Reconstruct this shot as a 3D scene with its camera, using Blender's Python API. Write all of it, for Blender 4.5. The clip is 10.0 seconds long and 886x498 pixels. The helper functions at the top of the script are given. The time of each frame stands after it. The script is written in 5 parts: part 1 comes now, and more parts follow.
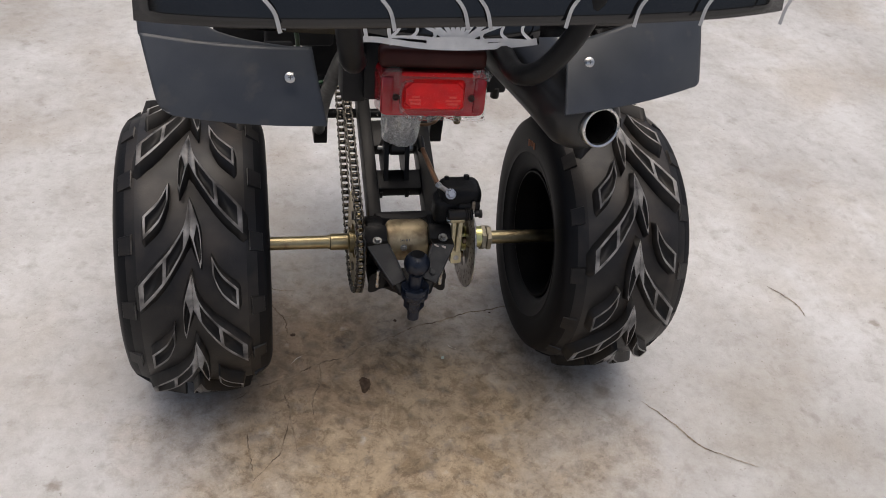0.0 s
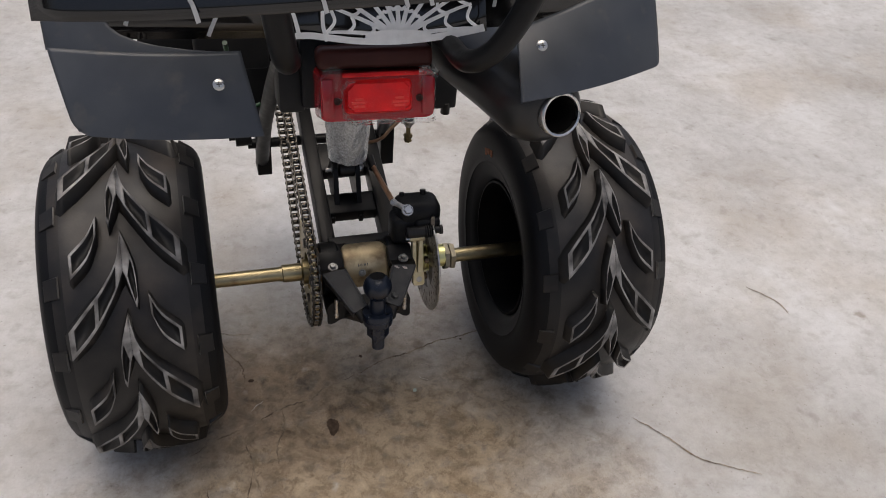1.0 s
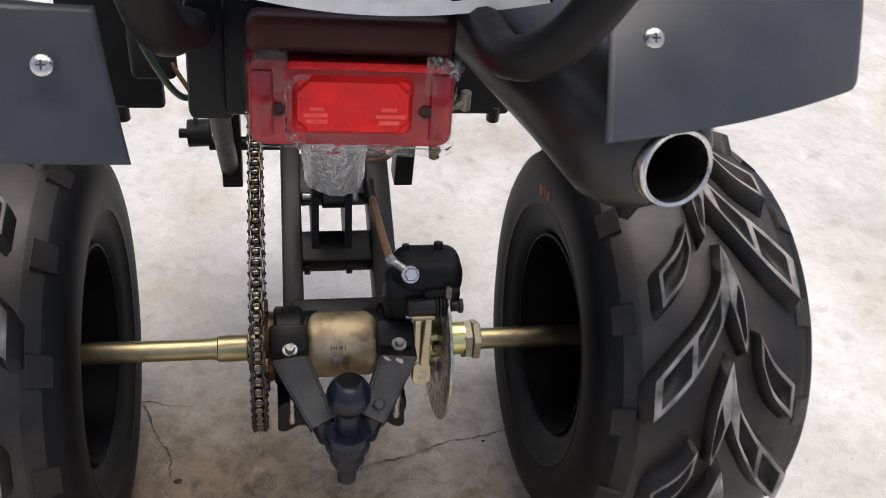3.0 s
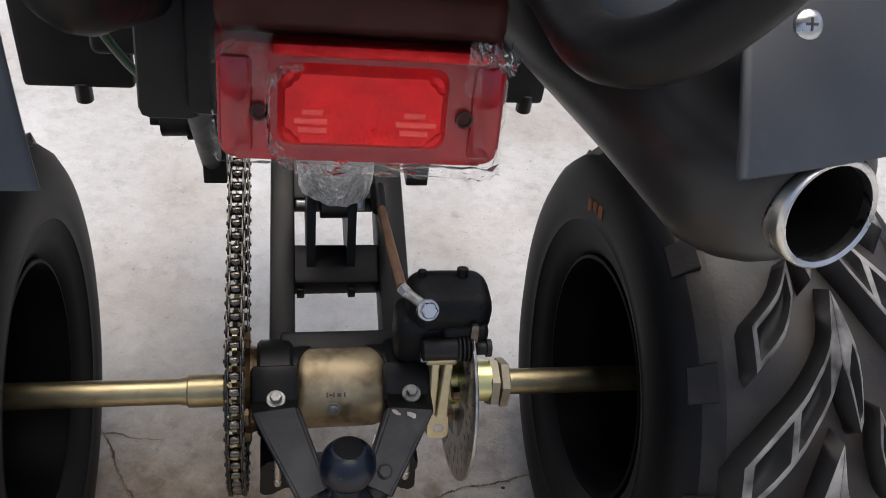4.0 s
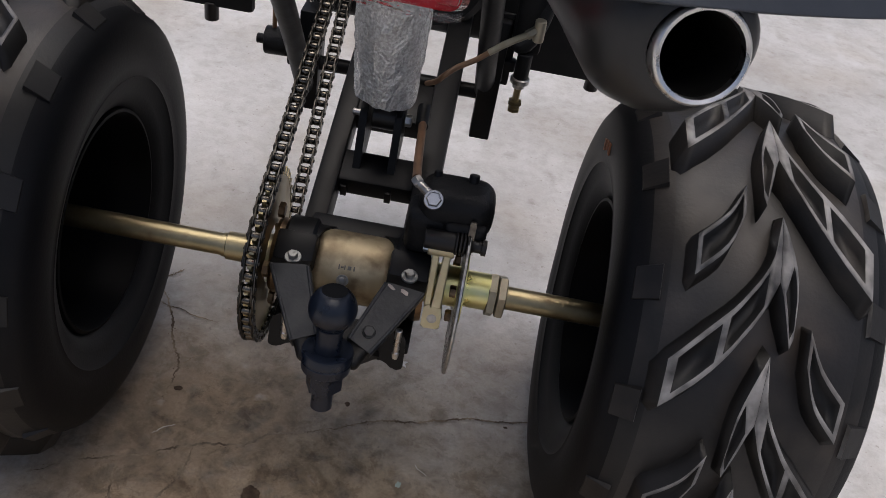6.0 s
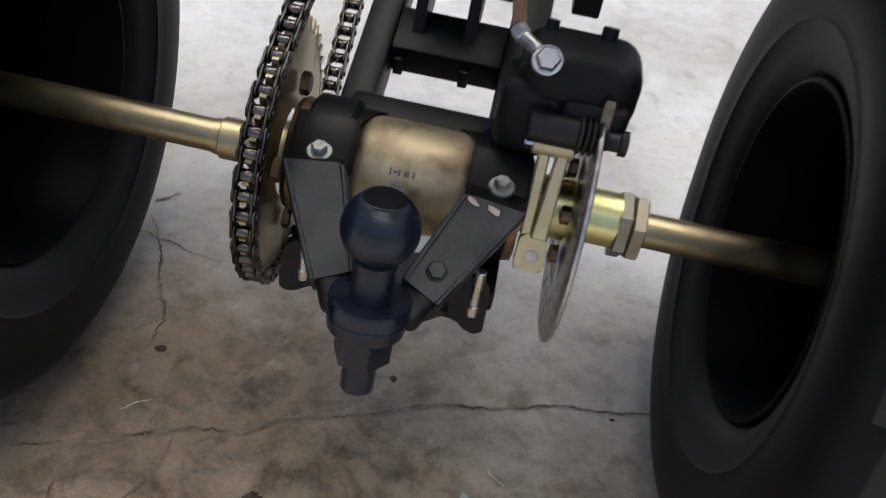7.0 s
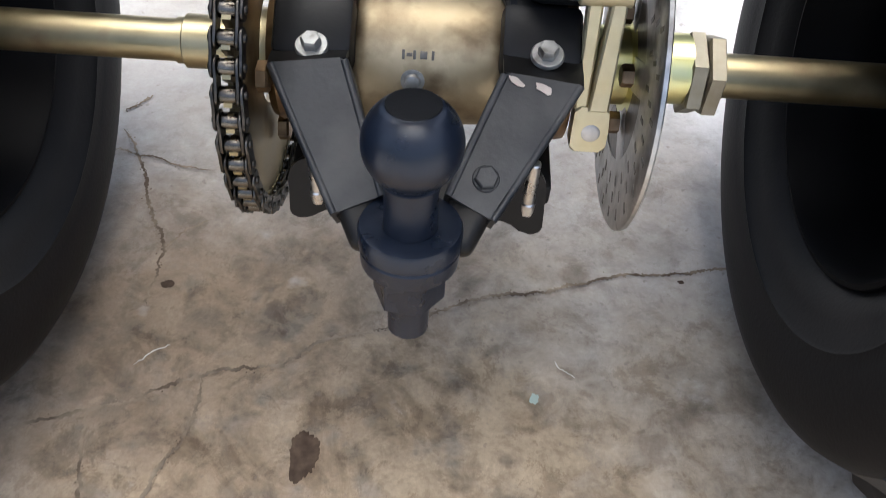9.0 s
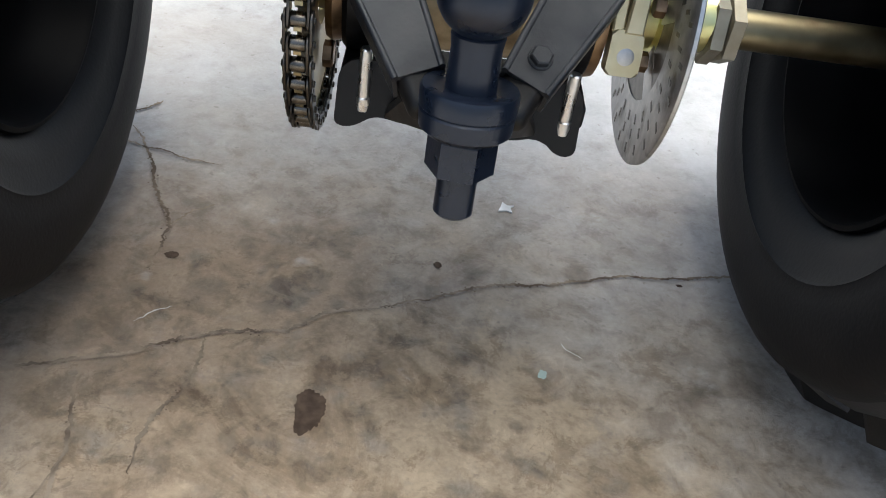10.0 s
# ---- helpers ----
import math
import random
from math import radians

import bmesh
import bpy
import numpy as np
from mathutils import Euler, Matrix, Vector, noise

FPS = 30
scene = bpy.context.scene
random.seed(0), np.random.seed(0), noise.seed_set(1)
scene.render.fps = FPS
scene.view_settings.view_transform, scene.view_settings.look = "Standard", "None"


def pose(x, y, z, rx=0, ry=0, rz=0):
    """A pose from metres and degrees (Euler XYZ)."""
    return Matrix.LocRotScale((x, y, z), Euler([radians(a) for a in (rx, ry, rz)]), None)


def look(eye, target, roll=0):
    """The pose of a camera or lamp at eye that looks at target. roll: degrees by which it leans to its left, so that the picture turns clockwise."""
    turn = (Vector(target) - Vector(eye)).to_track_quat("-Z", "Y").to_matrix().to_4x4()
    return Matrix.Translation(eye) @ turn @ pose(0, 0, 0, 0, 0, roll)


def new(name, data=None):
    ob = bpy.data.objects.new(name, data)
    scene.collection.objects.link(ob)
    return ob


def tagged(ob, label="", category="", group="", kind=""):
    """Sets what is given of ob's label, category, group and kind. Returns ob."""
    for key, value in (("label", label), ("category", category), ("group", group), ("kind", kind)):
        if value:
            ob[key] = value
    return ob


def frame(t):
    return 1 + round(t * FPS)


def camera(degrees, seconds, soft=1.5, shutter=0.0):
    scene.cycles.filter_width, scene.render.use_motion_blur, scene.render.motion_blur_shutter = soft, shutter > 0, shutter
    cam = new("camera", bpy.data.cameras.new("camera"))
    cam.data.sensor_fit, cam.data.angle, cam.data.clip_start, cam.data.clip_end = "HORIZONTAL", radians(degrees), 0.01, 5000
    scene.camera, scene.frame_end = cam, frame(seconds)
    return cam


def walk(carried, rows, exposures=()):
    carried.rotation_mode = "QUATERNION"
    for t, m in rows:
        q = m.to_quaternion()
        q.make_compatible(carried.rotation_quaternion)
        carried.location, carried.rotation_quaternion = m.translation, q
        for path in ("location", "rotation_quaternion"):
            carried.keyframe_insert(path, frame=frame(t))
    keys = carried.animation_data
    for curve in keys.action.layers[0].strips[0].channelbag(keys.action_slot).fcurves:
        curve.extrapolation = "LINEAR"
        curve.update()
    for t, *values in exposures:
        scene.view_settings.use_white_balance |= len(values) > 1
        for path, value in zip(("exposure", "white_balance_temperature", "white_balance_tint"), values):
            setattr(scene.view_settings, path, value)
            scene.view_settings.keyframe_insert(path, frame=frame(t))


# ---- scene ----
cam = camera(53.7, 10.0, soft=0.8, shutter=0.25)
PATH = [
    (0, (-0.2116, -1.0627, 1.2250), (0.1354, 0.4046, -0.0890), 8.73),
    (0.5, (-0.2075, -1.0530, 1.1692), (0.1514, 0.4159, -0.1398), 5.91),
    (1, (-0.1909, -1.0244, 1.1192), (0.2412, 0.5065, -0.0931), 5.20),
    (1.5, (-0.1956, -0.9919, 1.0688), (0.2557, 0.5750, -0.0893), 5.43),
    (2, (-0.1451, -0.8767, 1.0231), (0.2714, 0.6904, -0.1476), 5.30),
    (2.5, (-0.0619, -0.7148, 0.9697), (0.2569, 0.8405, -0.2467), 5.76),
    (3, (-0.0458, -0.5996, 0.9215), (0.2493, 0.9241, -0.3399), 7.53),
    (3.2, (-0.0509, -0.5452, 0.9107), (0.2258, 0.9776, -0.3560), 7.91),
    (4.3, (-0.0282, -0.4277, 0.8319), (0.2708, 1.0332, -0.5008), 9.65),
    (4.5, (0.0041, -0.4510, 0.8439), (0.1683, 1.0106, -0.5114), 6.93),
    (5, (0.0655, -0.5069, 0.8444), (0.0205, 0.9656, -0.5083), 7.16),
    (5.2, (0.0709, -0.5584, 0.8365), (0.0329, 0.9435, -0.4836), 8.06),
    (6.3, (0.1017, -0.5943, 0.7517), (0.0162, 1.0038, -0.4479), 11.79),
    (6.5, (0.1057, -0.5350, 0.6791), (-0.0209, 1.0747, -0.5012), 11.20),
    (7, (0.0518, -0.3916, 0.5772), (-0.0759, 1.1216, -0.7242), 11.06),
    (7.5, (0.0202, -0.2948, 0.5467), (-0.0734, 1.0322, -0.9467), 7.62),
    (8, (0.0189, -0.2620, 0.5236), (-0.0562, 1.0325, -0.9991), 4.93),
    (8.5, (0.0153, -0.2650, 0.5208), (-0.0446, 0.9755, -1.0469), 3.58),
    (9, (0.0162, -0.2992, 0.5354), (-0.0438, 0.9417, -1.0319), 3.59),
    (9.5, (-0.0017, -0.3653, 0.5118), (-0.0514, 0.9867, -0.9611), 5.93),
    (10, (-0.0177, -0.4070, 0.4427), (0.0119, 1.1216, -0.8467), 9.24),
]
walk(cam, [(t, look(eye, target, roll)) for t, eye, target, roll in PATH],
     exposures=[(0, -0.10, 6650, 9), (1, -0.2, 6650, 9), (1.5, -0.02, 6650, 9), (2, 0.16, 6600, 9), (3, 0.46, 6500, 8), (5, -0.05, 6250, 9), (6.5, -0.22, 6400, 11), (7, 0.35, 6200, 6), (8.5, 1.3, 6100, 7), (10, 1.03, 6020, 2)])

# ---- light ----
world = bpy.data.worlds.new("sky")
scene.world = world
world.use_nodes = True
wn = world.node_tree
sky = wn.nodes.new("ShaderNodeTexSky")
sky.sky_type = "NISHITA"
sky.sun_disc = False
sky.sun_elevation = radians(86)
sky.sun_rotation = radians(27)
sky.air_density, sky.dust_density = 0.8, 7.0
wn.links.new(sky.outputs[0], wn.nodes["Background"].inputs[0])
wn.nodes["Background"].inputs[1].default_value = 0.15
sun_data = bpy.data.lights.new("sun", "SUN")
sun_data.energy, sun_data.angle, sun_data.color = 1.5, radians(70), (1.0, 0.975, 0.94)
sun = new("sun", sun_data)
sun.matrix_world = look((0.15, 0.35, 6), (0, 0.05, 0))


# ---- materials ----
def material(name, color, rough=0.5, metal=0.0, color2=None, scale=30.0, detail=6.0, bump=0.0, bump_scale=None,
             rough2=None, coat=0.0, spread=(0.35, 0.65), dirt=None, dirt_scale=9.0, dirt_from=0.55, spec=0.5, vary=False):
    """Principled material whose colour, gloss and relief vary by two scales of noise in object space."""
    m = bpy.data.materials.new(name)
    m.use_nodes = True
    n, l = m.node_tree.nodes, m.node_tree.links
    p = n["Principled BSDF"]
    p.inputs["Metallic"].default_value = metal
    p.inputs["Roughness"].default_value = rough
    p.inputs["Coat Weight"].default_value = coat
    p.inputs["Specular IOR Level"].default_value = spec
    co = n.new("ShaderNodeTexCoord")
    noise_a = n.new("ShaderNodeTexNoise")
    noise_a.inputs["Scale"].default_value, noise_a.inputs["Detail"].default_value = scale, detail
    l.new(co.outputs["Object"], noise_a.inputs["Vector"])
    if vary:
        info, far = n.new("ShaderNodeObjectInfo"), n.new("ShaderNodeMath")
        far.operation, far.inputs[1].default_value = "MULTIPLY", 40.0
        l.new(info.outputs["Random"], far.inputs[0])
        noise_a.noise_dimensions = "4D"
        l.new(far.outputs[0], noise_a.inputs["W"])
    ramp = n.new("ShaderNodeValToRGB")
    ramp.color_ramp.elements[0].position, ramp.color_ramp.elements[1].position = spread
    ramp.color_ramp.elements[0].color = (*color, 1)
    ramp.color_ramp.elements[1].color = (*(color2 or tuple(min(1, c * 1.35) for c in color)), 1)
    l.new(noise_a.outputs["Fac"], ramp.inputs["Fac"])
    out = ramp.outputs["Color"]
    if dirt:
        noise_b = n.new("ShaderNodeTexNoise")
        noise_b.inputs["Scale"].default_value, noise_b.inputs["Detail"].default_value = dirt_scale, 8
        l.new(co.outputs["Object"], noise_b.inputs["Vector"])
        if vary:
            noise_b.noise_dimensions = "4D"
            l.new(far.outputs[0], noise_b.inputs["W"])
        ramp_b = n.new("ShaderNodeValToRGB")
        ramp_b.color_ramp.elements[0].position, ramp_b.color_ramp.elements[1].position = dirt_from, dirt_from + 0.2
        l.new(noise_b.outputs["Fac"], ramp_b.inputs["Fac"])
        mix = n.new("ShaderNodeMix")
        mix.data_type = "RGBA"
        l.new(ramp_b.outputs["Color"], mix.inputs["Factor"])
        l.new(out, mix.inputs["A"])
        mix.inputs["B"].default_value = (*dirt, 1)
        out = mix.outputs["Result"]
    l.new(out, p.inputs["Base Color"])
    if rough2 is not None:
        rr = n.new("ShaderNodeMapRange")
        rr.inputs["From Min"].default_value, rr.inputs["From Max"].default_value = 0.3, 0.7
        rr.inputs["To Min"].default_value, rr.inputs["To Max"].default_value = rough, rough2
        l.new(noise_a.outputs["Fac"], rr.inputs["Value"])
        l.new(rr.outputs["Result"], p.inputs["Roughness"])
    if bump:
        nb = n.new("ShaderNodeTexNoise")
        nb.inputs["Scale"].default_value, nb.inputs["Detail"].default_value = bump_scale or scale * 3, 6
        l.new(co.outputs["Object"], nb.inputs["Vector"])
        b = n.new("ShaderNodeBump")
        b.inputs["Strength"].default_value, b.inputs["Distance"].default_value = bump, 0.002
        l.new(nb.outputs["Fac"], b.inputs["Height"])
        l.new(b.outputs["Normal"], p.inputs["Normal"])
    return m


def concrete():
    """Worn trowelled concrete: pale grey with brown patches, dark blots and fine grit; shade under the bike is painted
    brown.
    """
    m = bpy.data.materials.new("worn concrete")
    m.use_nodes = True
    n, l = m.node_tree.nodes, m.node_tree.links
    p = n["Principled BSDF"]
    co = n.new("ShaderNodeTexCoord")

    def noise_node(scale, detail, rough=0.55, shift=(0, 0, 0), twist=0.0):
        mp = n.new("ShaderNodeMapping")
        mp.inputs["Location"].default_value = shift
        l.new(co.outputs["Object"], mp.inputs["Vector"])
        t = n.new("ShaderNodeTexNoise")
        t.inputs["Scale"].default_value, t.inputs["Detail"].default_value, t.inputs["Roughness"].default_value = scale, detail, rough
        t.inputs["Distortion"].default_value = twist
        l.new(mp.outputs["Vector"], t.inputs["Vector"])
        return t.outputs["Fac"]

    def ramp(fac, stops):
        r = n.new("ShaderNodeValToRGB")
        r.color_ramp.elements[0].position, r.color_ramp.elements[0].color = stops[0][0], (*stops[0][1], 1)
        r.color_ramp.elements[1].position, r.color_ramp.elements[1].color = stops[-1][0], (*stops[-1][1], 1)
        for at, c in stops[1:-1]:
            r.color_ramp.elements.new(at).color = (*c, 1)
        l.new(fac, r.inputs["Fac"])
        return r.outputs["Color"]

    def mixed(fac, a, b, kind="MIX"):
        x = n.new("ShaderNodeMix")
        x.data_type, x.blend_type = "RGBA", kind
        if isinstance(fac, float):
            x.inputs["Factor"].default_value = fac
        else:
            l.new(fac, x.inputs["Factor"])
        l.new(a, x.inputs["A"])
        if isinstance(b, tuple):
            x.inputs["B"].default_value = (*b, 1)
        else:
            l.new(b, x.inputs["B"])
        return x.outputs["Result"]

    base = ramp(noise_node(6, 9, 0.62, twist=0.8), [(0.3, (0.372, 0.362, 0.350)), (0.5, (0.43, 0.426, 0.420)), (0.72, (0.48, 0.480, 0.481))])
    brown = ramp(noise_node(3.1, 5, 0.6, (4, 1, 0)), [(0.48, (0, 0, 0)), (0.68, (0.8, 0.8, 0.8))])
    col = mixed(brown, base, (0.355, 0.328, 0.292))
    away = n.new("ShaderNodeVectorMath")
    away.operation = "DISTANCE"
    away.inputs[1].default_value = (-0.03, -0.15, 0)
    l.new(co.outputs["Object"], away.inputs[0])
    edge = n.new("ShaderNodeMath")
    edge.operation, edge.inputs[1].default_value = "MULTIPLY_ADD", 0.5
    l.new(noise_node(6, 6, 0.65, (8, 3, 0)), edge.inputs[0])
    l.new(away.outputs["Value"], edge.inputs[2])
    # brown mask: soiled concrete, with the shade under the bike painted in
    soil_shade = ramp(edge.outputs[0], [(0.42, (0.9, 0.9, 0.9)), (0.74, (0, 0, 0))])
    col = mixed(soil_shade, col, (0.305, 0.226, 0.137))
    rust_far = n.new("ShaderNodeVectorMath")
    rust_far.operation = "DISTANCE"
    rust_far.inputs[1].default_value = (-0.21, 0.0, 0)
    l.new(co.outputs["Object"], rust_far.inputs[0])
    rust_edge = n.new("ShaderNodeMath")
    rust_edge.operation, rust_edge.inputs[1].default_value = "MULTIPLY_ADD", 0.42
    l.new(noise_node(19, 8, 0.7, (2, 9, 0)), rust_edge.inputs[0])
    l.new(rust_far.outputs["Value"], rust_edge.inputs[2])
    col = mixed(ramp(rust_edge.outputs[0], [(0.26, (0.8, 0.8, 0.8)), (0.44, (0, 0, 0))]), col, (0.228, 0.164, 0.106))
    smudge = ramp(noise_node(34, 4, 0.5, (6, 2, 4)), [(0.55, (0, 0, 0)), (0.68, (0.75, 0.75, 0.75))])
    smudge = mixed(1.0, smudge, soil_shade, "MULTIPLY")
    col = mixed(smudge, col, (0.18, 0.155, 0.125))
    vein = ramp(noise_node(10, 10, 0.66, (7, 1, 2), 1.2), [(0.36, (0.62, 0.58, 0.52)), (0.48, (1, 1, 1)), (0.58, (1.1, 1.1, 1.09)), (0.68, (1.36, 1.37, 1.37))])
    col = mixed(soil_shade, col, mixed(1.0, col, vein, "MULTIPLY"))
    blot = ramp(noise_node(21, 5, 0.55, (1, 7, 0)), [(0.58, (0, 0, 0)), (0.74, (0.5, 0.5, 0.5))])
    col = mixed(blot, col, (0.23, 0.205, 0.18))
    bent = n.new("ShaderNodeTexNoise")
    bent.inputs["Scale"].default_value, bent.inputs["Detail"].default_value = 60, 8
    l.new(co.outputs["Object"], bent.inputs["Vector"])
    spread = n.new("ShaderNodeVectorMath")
    spread.operation = "MULTIPLY_ADD"
    spread.inputs[1].default_value = (0.03, 0.03, 0)
    l.new(bent.outputs["Color"], spread.inputs[0])
    l.new(co.outputs["Object"], spread.inputs[2])
    worst = None
    for x, y, r in STAINS:
        far = n.new("ShaderNodeVectorMath")
        far.operation = "DISTANCE"
        far.inputs[1].default_value = (x + 0.015, y + 0.015, 0)
        l.new(spread.outputs["Vector"], far.inputs[0])
        near = n.new("ShaderNodeMapRange")
        near.inputs["From Min"].default_value, near.inputs["From Max"].default_value = r * 1.2, r * 0.5
        l.new(far.outputs["Value"], near.inputs["Value"])
        if worst:
            top = n.new("ShaderNodeMath")
            top.operation = "MAXIMUM"
            l.new(worst, top.inputs[0])
            l.new(near.outputs["Result"], top.inputs[1])
            worst = top.outputs[0]
        else:
            worst = near.outputs["Result"]
    col = mixed(ramp(worst, [(0.0, (0, 0, 0)), (1.0, (0.62, 0.62, 0.62))]), col, (0.165, 0.128, 0.092))
    streak = ramp(noise_node(26, 10, 0.78, (5, 5, 2)), [(0.36, (0.82, 0.81, 0.79)), (0.5, (1, 1, 1)), (0.66, (1.08, 1.08, 1.08))])
    col = mixed(0.4, col, streak, "MULTIPLY")
    pale = ramp(noise_node(30, 4, 0.5, (9, 2, 0)), [(0.66, (0, 0, 0)), (0.78, (0.35, 0.35, 0.35))])
    col = mixed(pale, col, (0.58, 0.565, 0.54))
    cloud = ramp(noise_node(1.7, 4, 0.5, (2, 3, 0)), [(0.35, (0.80, 0.79, 0.775)), (0.62, (1.10, 1.10, 1.10))])
    col = mixed(1.0, col, cloud, "MULTIPLY")
    mottle = ramp(noise_node(42, 8, 0.66, (3, 8, 1), 0.4), [(0.36, (0.60, 0.575, 0.54)), (0.49, (1, 1, 1)), (0.64, (1.20, 1.20, 1.21))])
    col = mixed(soil_shade, mixed(0.22, col, mottle, "MULTIPLY"), mixed(1.0, col, mottle, "MULTIPLY"))
    flake = ramp(noise_node(22, 13, 0.78, (1, 4, 6), 0.3), [(0.42, (0.72, 0.69, 0.65)), (0.455, (1, 1, 1)), (0.56, (1, 1, 1)), (0.585, (1.16, 1.16, 1.16))])
    col = mixed(soil_shade, mixed(0.22, col, flake, "MULTIPLY"), mixed(1.0, col, flake, "MULTIPLY"))
    pitted = mixed(1.0, ramp(noise_node(5.5, 5, 0.6, (3, 3, 5)), [(0.46, (0, 0, 0)), (0.62, (1, 1, 1))]), soil_shade, "MULTIPLY")
    pits = ramp(noise_node(85, 9, 0.72, (4, 6, 1), 0.6), [(0.54, (0, 0, 0)), (0.63, (0.85, 0.85, 0.85))])
    col = mixed(mixed(1.0, pits, pitted, "MULTIPLY"), col, (0.125, 0.092, 0.062))
    speck = ramp(noise_node(120, 2, 0.5, (2, 2, 9)), [(0.67, (0, 0, 0)), (0.74, (0.45, 0.45, 0.45))])
    col = mixed(speck, col, (0.15, 0.12, 0.095))
    grit = ramp(noise_node(260, 3, 0.6), [(0.3, (0.80, 0.79, 0.77)), (0.7, (1.13, 1.13, 1.13))])
    col = mixed(soil_shade, mixed(0.25, col, grit, "MULTIPLY"), mixed(0.6, col, grit, "MULTIPLY"))
    l.new(col, p.inputs["Base Color"])
    rr = n.new("ShaderNodeMapRange")
    rr.inputs["To Min"].default_value, rr.inputs["To Max"].default_value = 0.42, 0.72
    l.new(noise_node(12, 5), rr.inputs["Value"])
    l.new(rr.outputs["Result"], p.inputs["Roughness"])
    b = n.new("ShaderNodeBump")
    b.inputs["Strength"].default_value, b.inputs["Distance"].default_value = 0.55, 0.002
    l.new(noise_node(60, 12, 0.74, twist=1.0), b.inputs["Height"])
    l.new(b.outputs["Normal"], p.inputs["Normal"])
    return m


STAINS = [(-0.207, -0.027, 0.012), (-0.173, 0.04, 0.016), (-0.22, 0.022, 0.010), (-0.264, 0.022, 0.012), (-0.122, 0.028, 0.014), (-0.121, 0.05, 0.012),
          (-0.096, 0.065, 0.010), (-0.079, 0.042, 0.009), (-0.039, -0.009, 0.006), (-0.099, -0.086, 0.010), (-0.121, -0.089, 0.006), (-0.106, 0.006, 0.008),
          (-0.211, -0.041, 0.012), (-0.239, -0.024, 0.013), (0.093, 0.026, 0.005), (0.107, 0.009, 0.006), (0.152, -0.027, 0.013), (0.055, -0.044, 0.007),
          (0.174, -0, 0.012), (0.217, 0.021, 0.014), (0.097, 0.109, 0.012), (0.039, 0.036, 0.006), (0.064, -0.201, 0.014), (-0.123, -0.136, 0.012),
          (0.358, -0.088, 0.020), (1.003, 0.069, 0.012), (-0.569, -0.242, 0.012), (-0.231, -0.068, 0.014)]
CONCRETE = concrete()
CRACK = material("crack dirt", (0.095, 0.068, 0.045), 0.95, color2=(0.275, 0.220, 0.158), scale=42, spread=(0.40, 0.62))
STAIN = material("damp stain", (0.046, 0.030, 0.020), 0.85, color2=(0.088, 0.060, 0.040), scale=120, spec=0.2)
RUBBER = material("black rubber", (0.0092, 0.0081, 0.0076), 0.50, color2=(0.0175, 0.0149, 0.0130), spec=0.43, scale=30, bump=0.11, bump_scale=300,
                  rough2=0.38, dirt=(0.042, 0.033, 0.026), dirt_scale=11, dirt_from=0.50)
# darker copy of the tread rubber: shadow on lug walls and in pockets painted in
FLANK = material("shaded lug rubber", (0.0058, 0.0053, 0.0050), 0.52, color2=(0.0108, 0.0096, 0.0088), spec=0.32, scale=50, bump=0.10, bump_scale=300, dirt=(0.026, 0.021, 0.017), dirt_scale=20, dirt_from=0.54, vary=True)
SHOULDER = material("darker shoulder rubber", (0.0056, 0.0054, 0.0057), 0.50, color2=(0.0104, 0.0094, 0.0090), spec=0.34, scale=26, bump=0.10, bump_scale=280, dirt=(0.036, 0.029, 0.024), dirt_scale=9, dirt_from=0.52)
SCUFFED = material("scuffed grey rubber", (0.034, 0.032, 0.0305), 0.44, color2=(0.37, 0.354, 0.336), scale=34, spread=(0.34, 0.68), bump=0.25, bump_scale=260, spec=0.42, dirt=(0.060, 0.050, 0.042), dirt_scale=15, dirt_from=0.48, vary=True)
SIDEWALL = material("clean black sidewall rubber", (0.0032, 0.0035, 0.0046), 0.52, color2=(0.0060, 0.0060, 0.0069), scale=18, spec=0.16, bump=0.1, bump_scale=350)
RIM = material("black rim paint", (0.0020, 0.0020, 0.0024), 0.5, scale=30, spec=0.06)
FRAME = material("black frame paint", (0.0036, 0.0037, 0.0043), 0.40, color2=(0.0062, 0.0063, 0.007), scale=60, spec=0.26, rough2=0.52, bump=0.08, bump_scale=220)
CAST = material("black cast metal", (0.006, 0.006, 0.0065), 0.5, color2=(0.011, 0.011, 0.0115), spec=0.25, scale=90, bump=0.3, bump_scale=400)
PLASTIC = material("matte black plastic", (0.041, 0.046, 0.056), 0.36, color2=(0.051, 0.057, 0.067), scale=25, bump=0.06, bump_scale=500, rough2=0.48, dirt=(0.075, 0.074, 0.072), dirt_scale=38, dirt_from=0.60)
DARK = material("dusty black plastic", (0.012, 0.012, 0.013), 0.6, color2=(0.02, 0.0195, 0.019), scale=20, bump=0.1, bump_scale=300, spec=0.25)
PLATE = material("dusty gloss black plate", (0.005, 0.0048, 0.0045), 0.36, color2=(0.009, 0.008, 0.0073), scale=60, rough2=0.5, spec=0.25, dirt=(0.032, 0.026, 0.022), dirt_scale=48, dirt_from=0.56)
GLOSS = material("gloss black plastic", (0.006, 0.006, 0.0065), 0.10, scale=20, coat=0.3, spec=0.5)
WEB = material("white decal", (0.60, 0.61, 0.63), 0.35, color2=(0.70, 0.71, 0.73), scale=60)
# darker copy of the white decal, offsets the sun on the shelf
WEB_DIMMED = material("dimmed white decal", (0.30, 0.30, 0.30), 0.4, color2=(0.38, 0.38, 0.38), scale=60)
MUFFLER = material("satin black muffler", (0.0130, 0.0130, 0.0135), 0.38, color2=(0.021, 0.0205, 0.020), spec=0.5, scale=35, bump=0.05)
STEEL = material("bright steel", (0.62, 0.61, 0.59), 0.24, 1.0, color2=(0.74, 0.73, 0.71), scale=120, rough2=0.36)
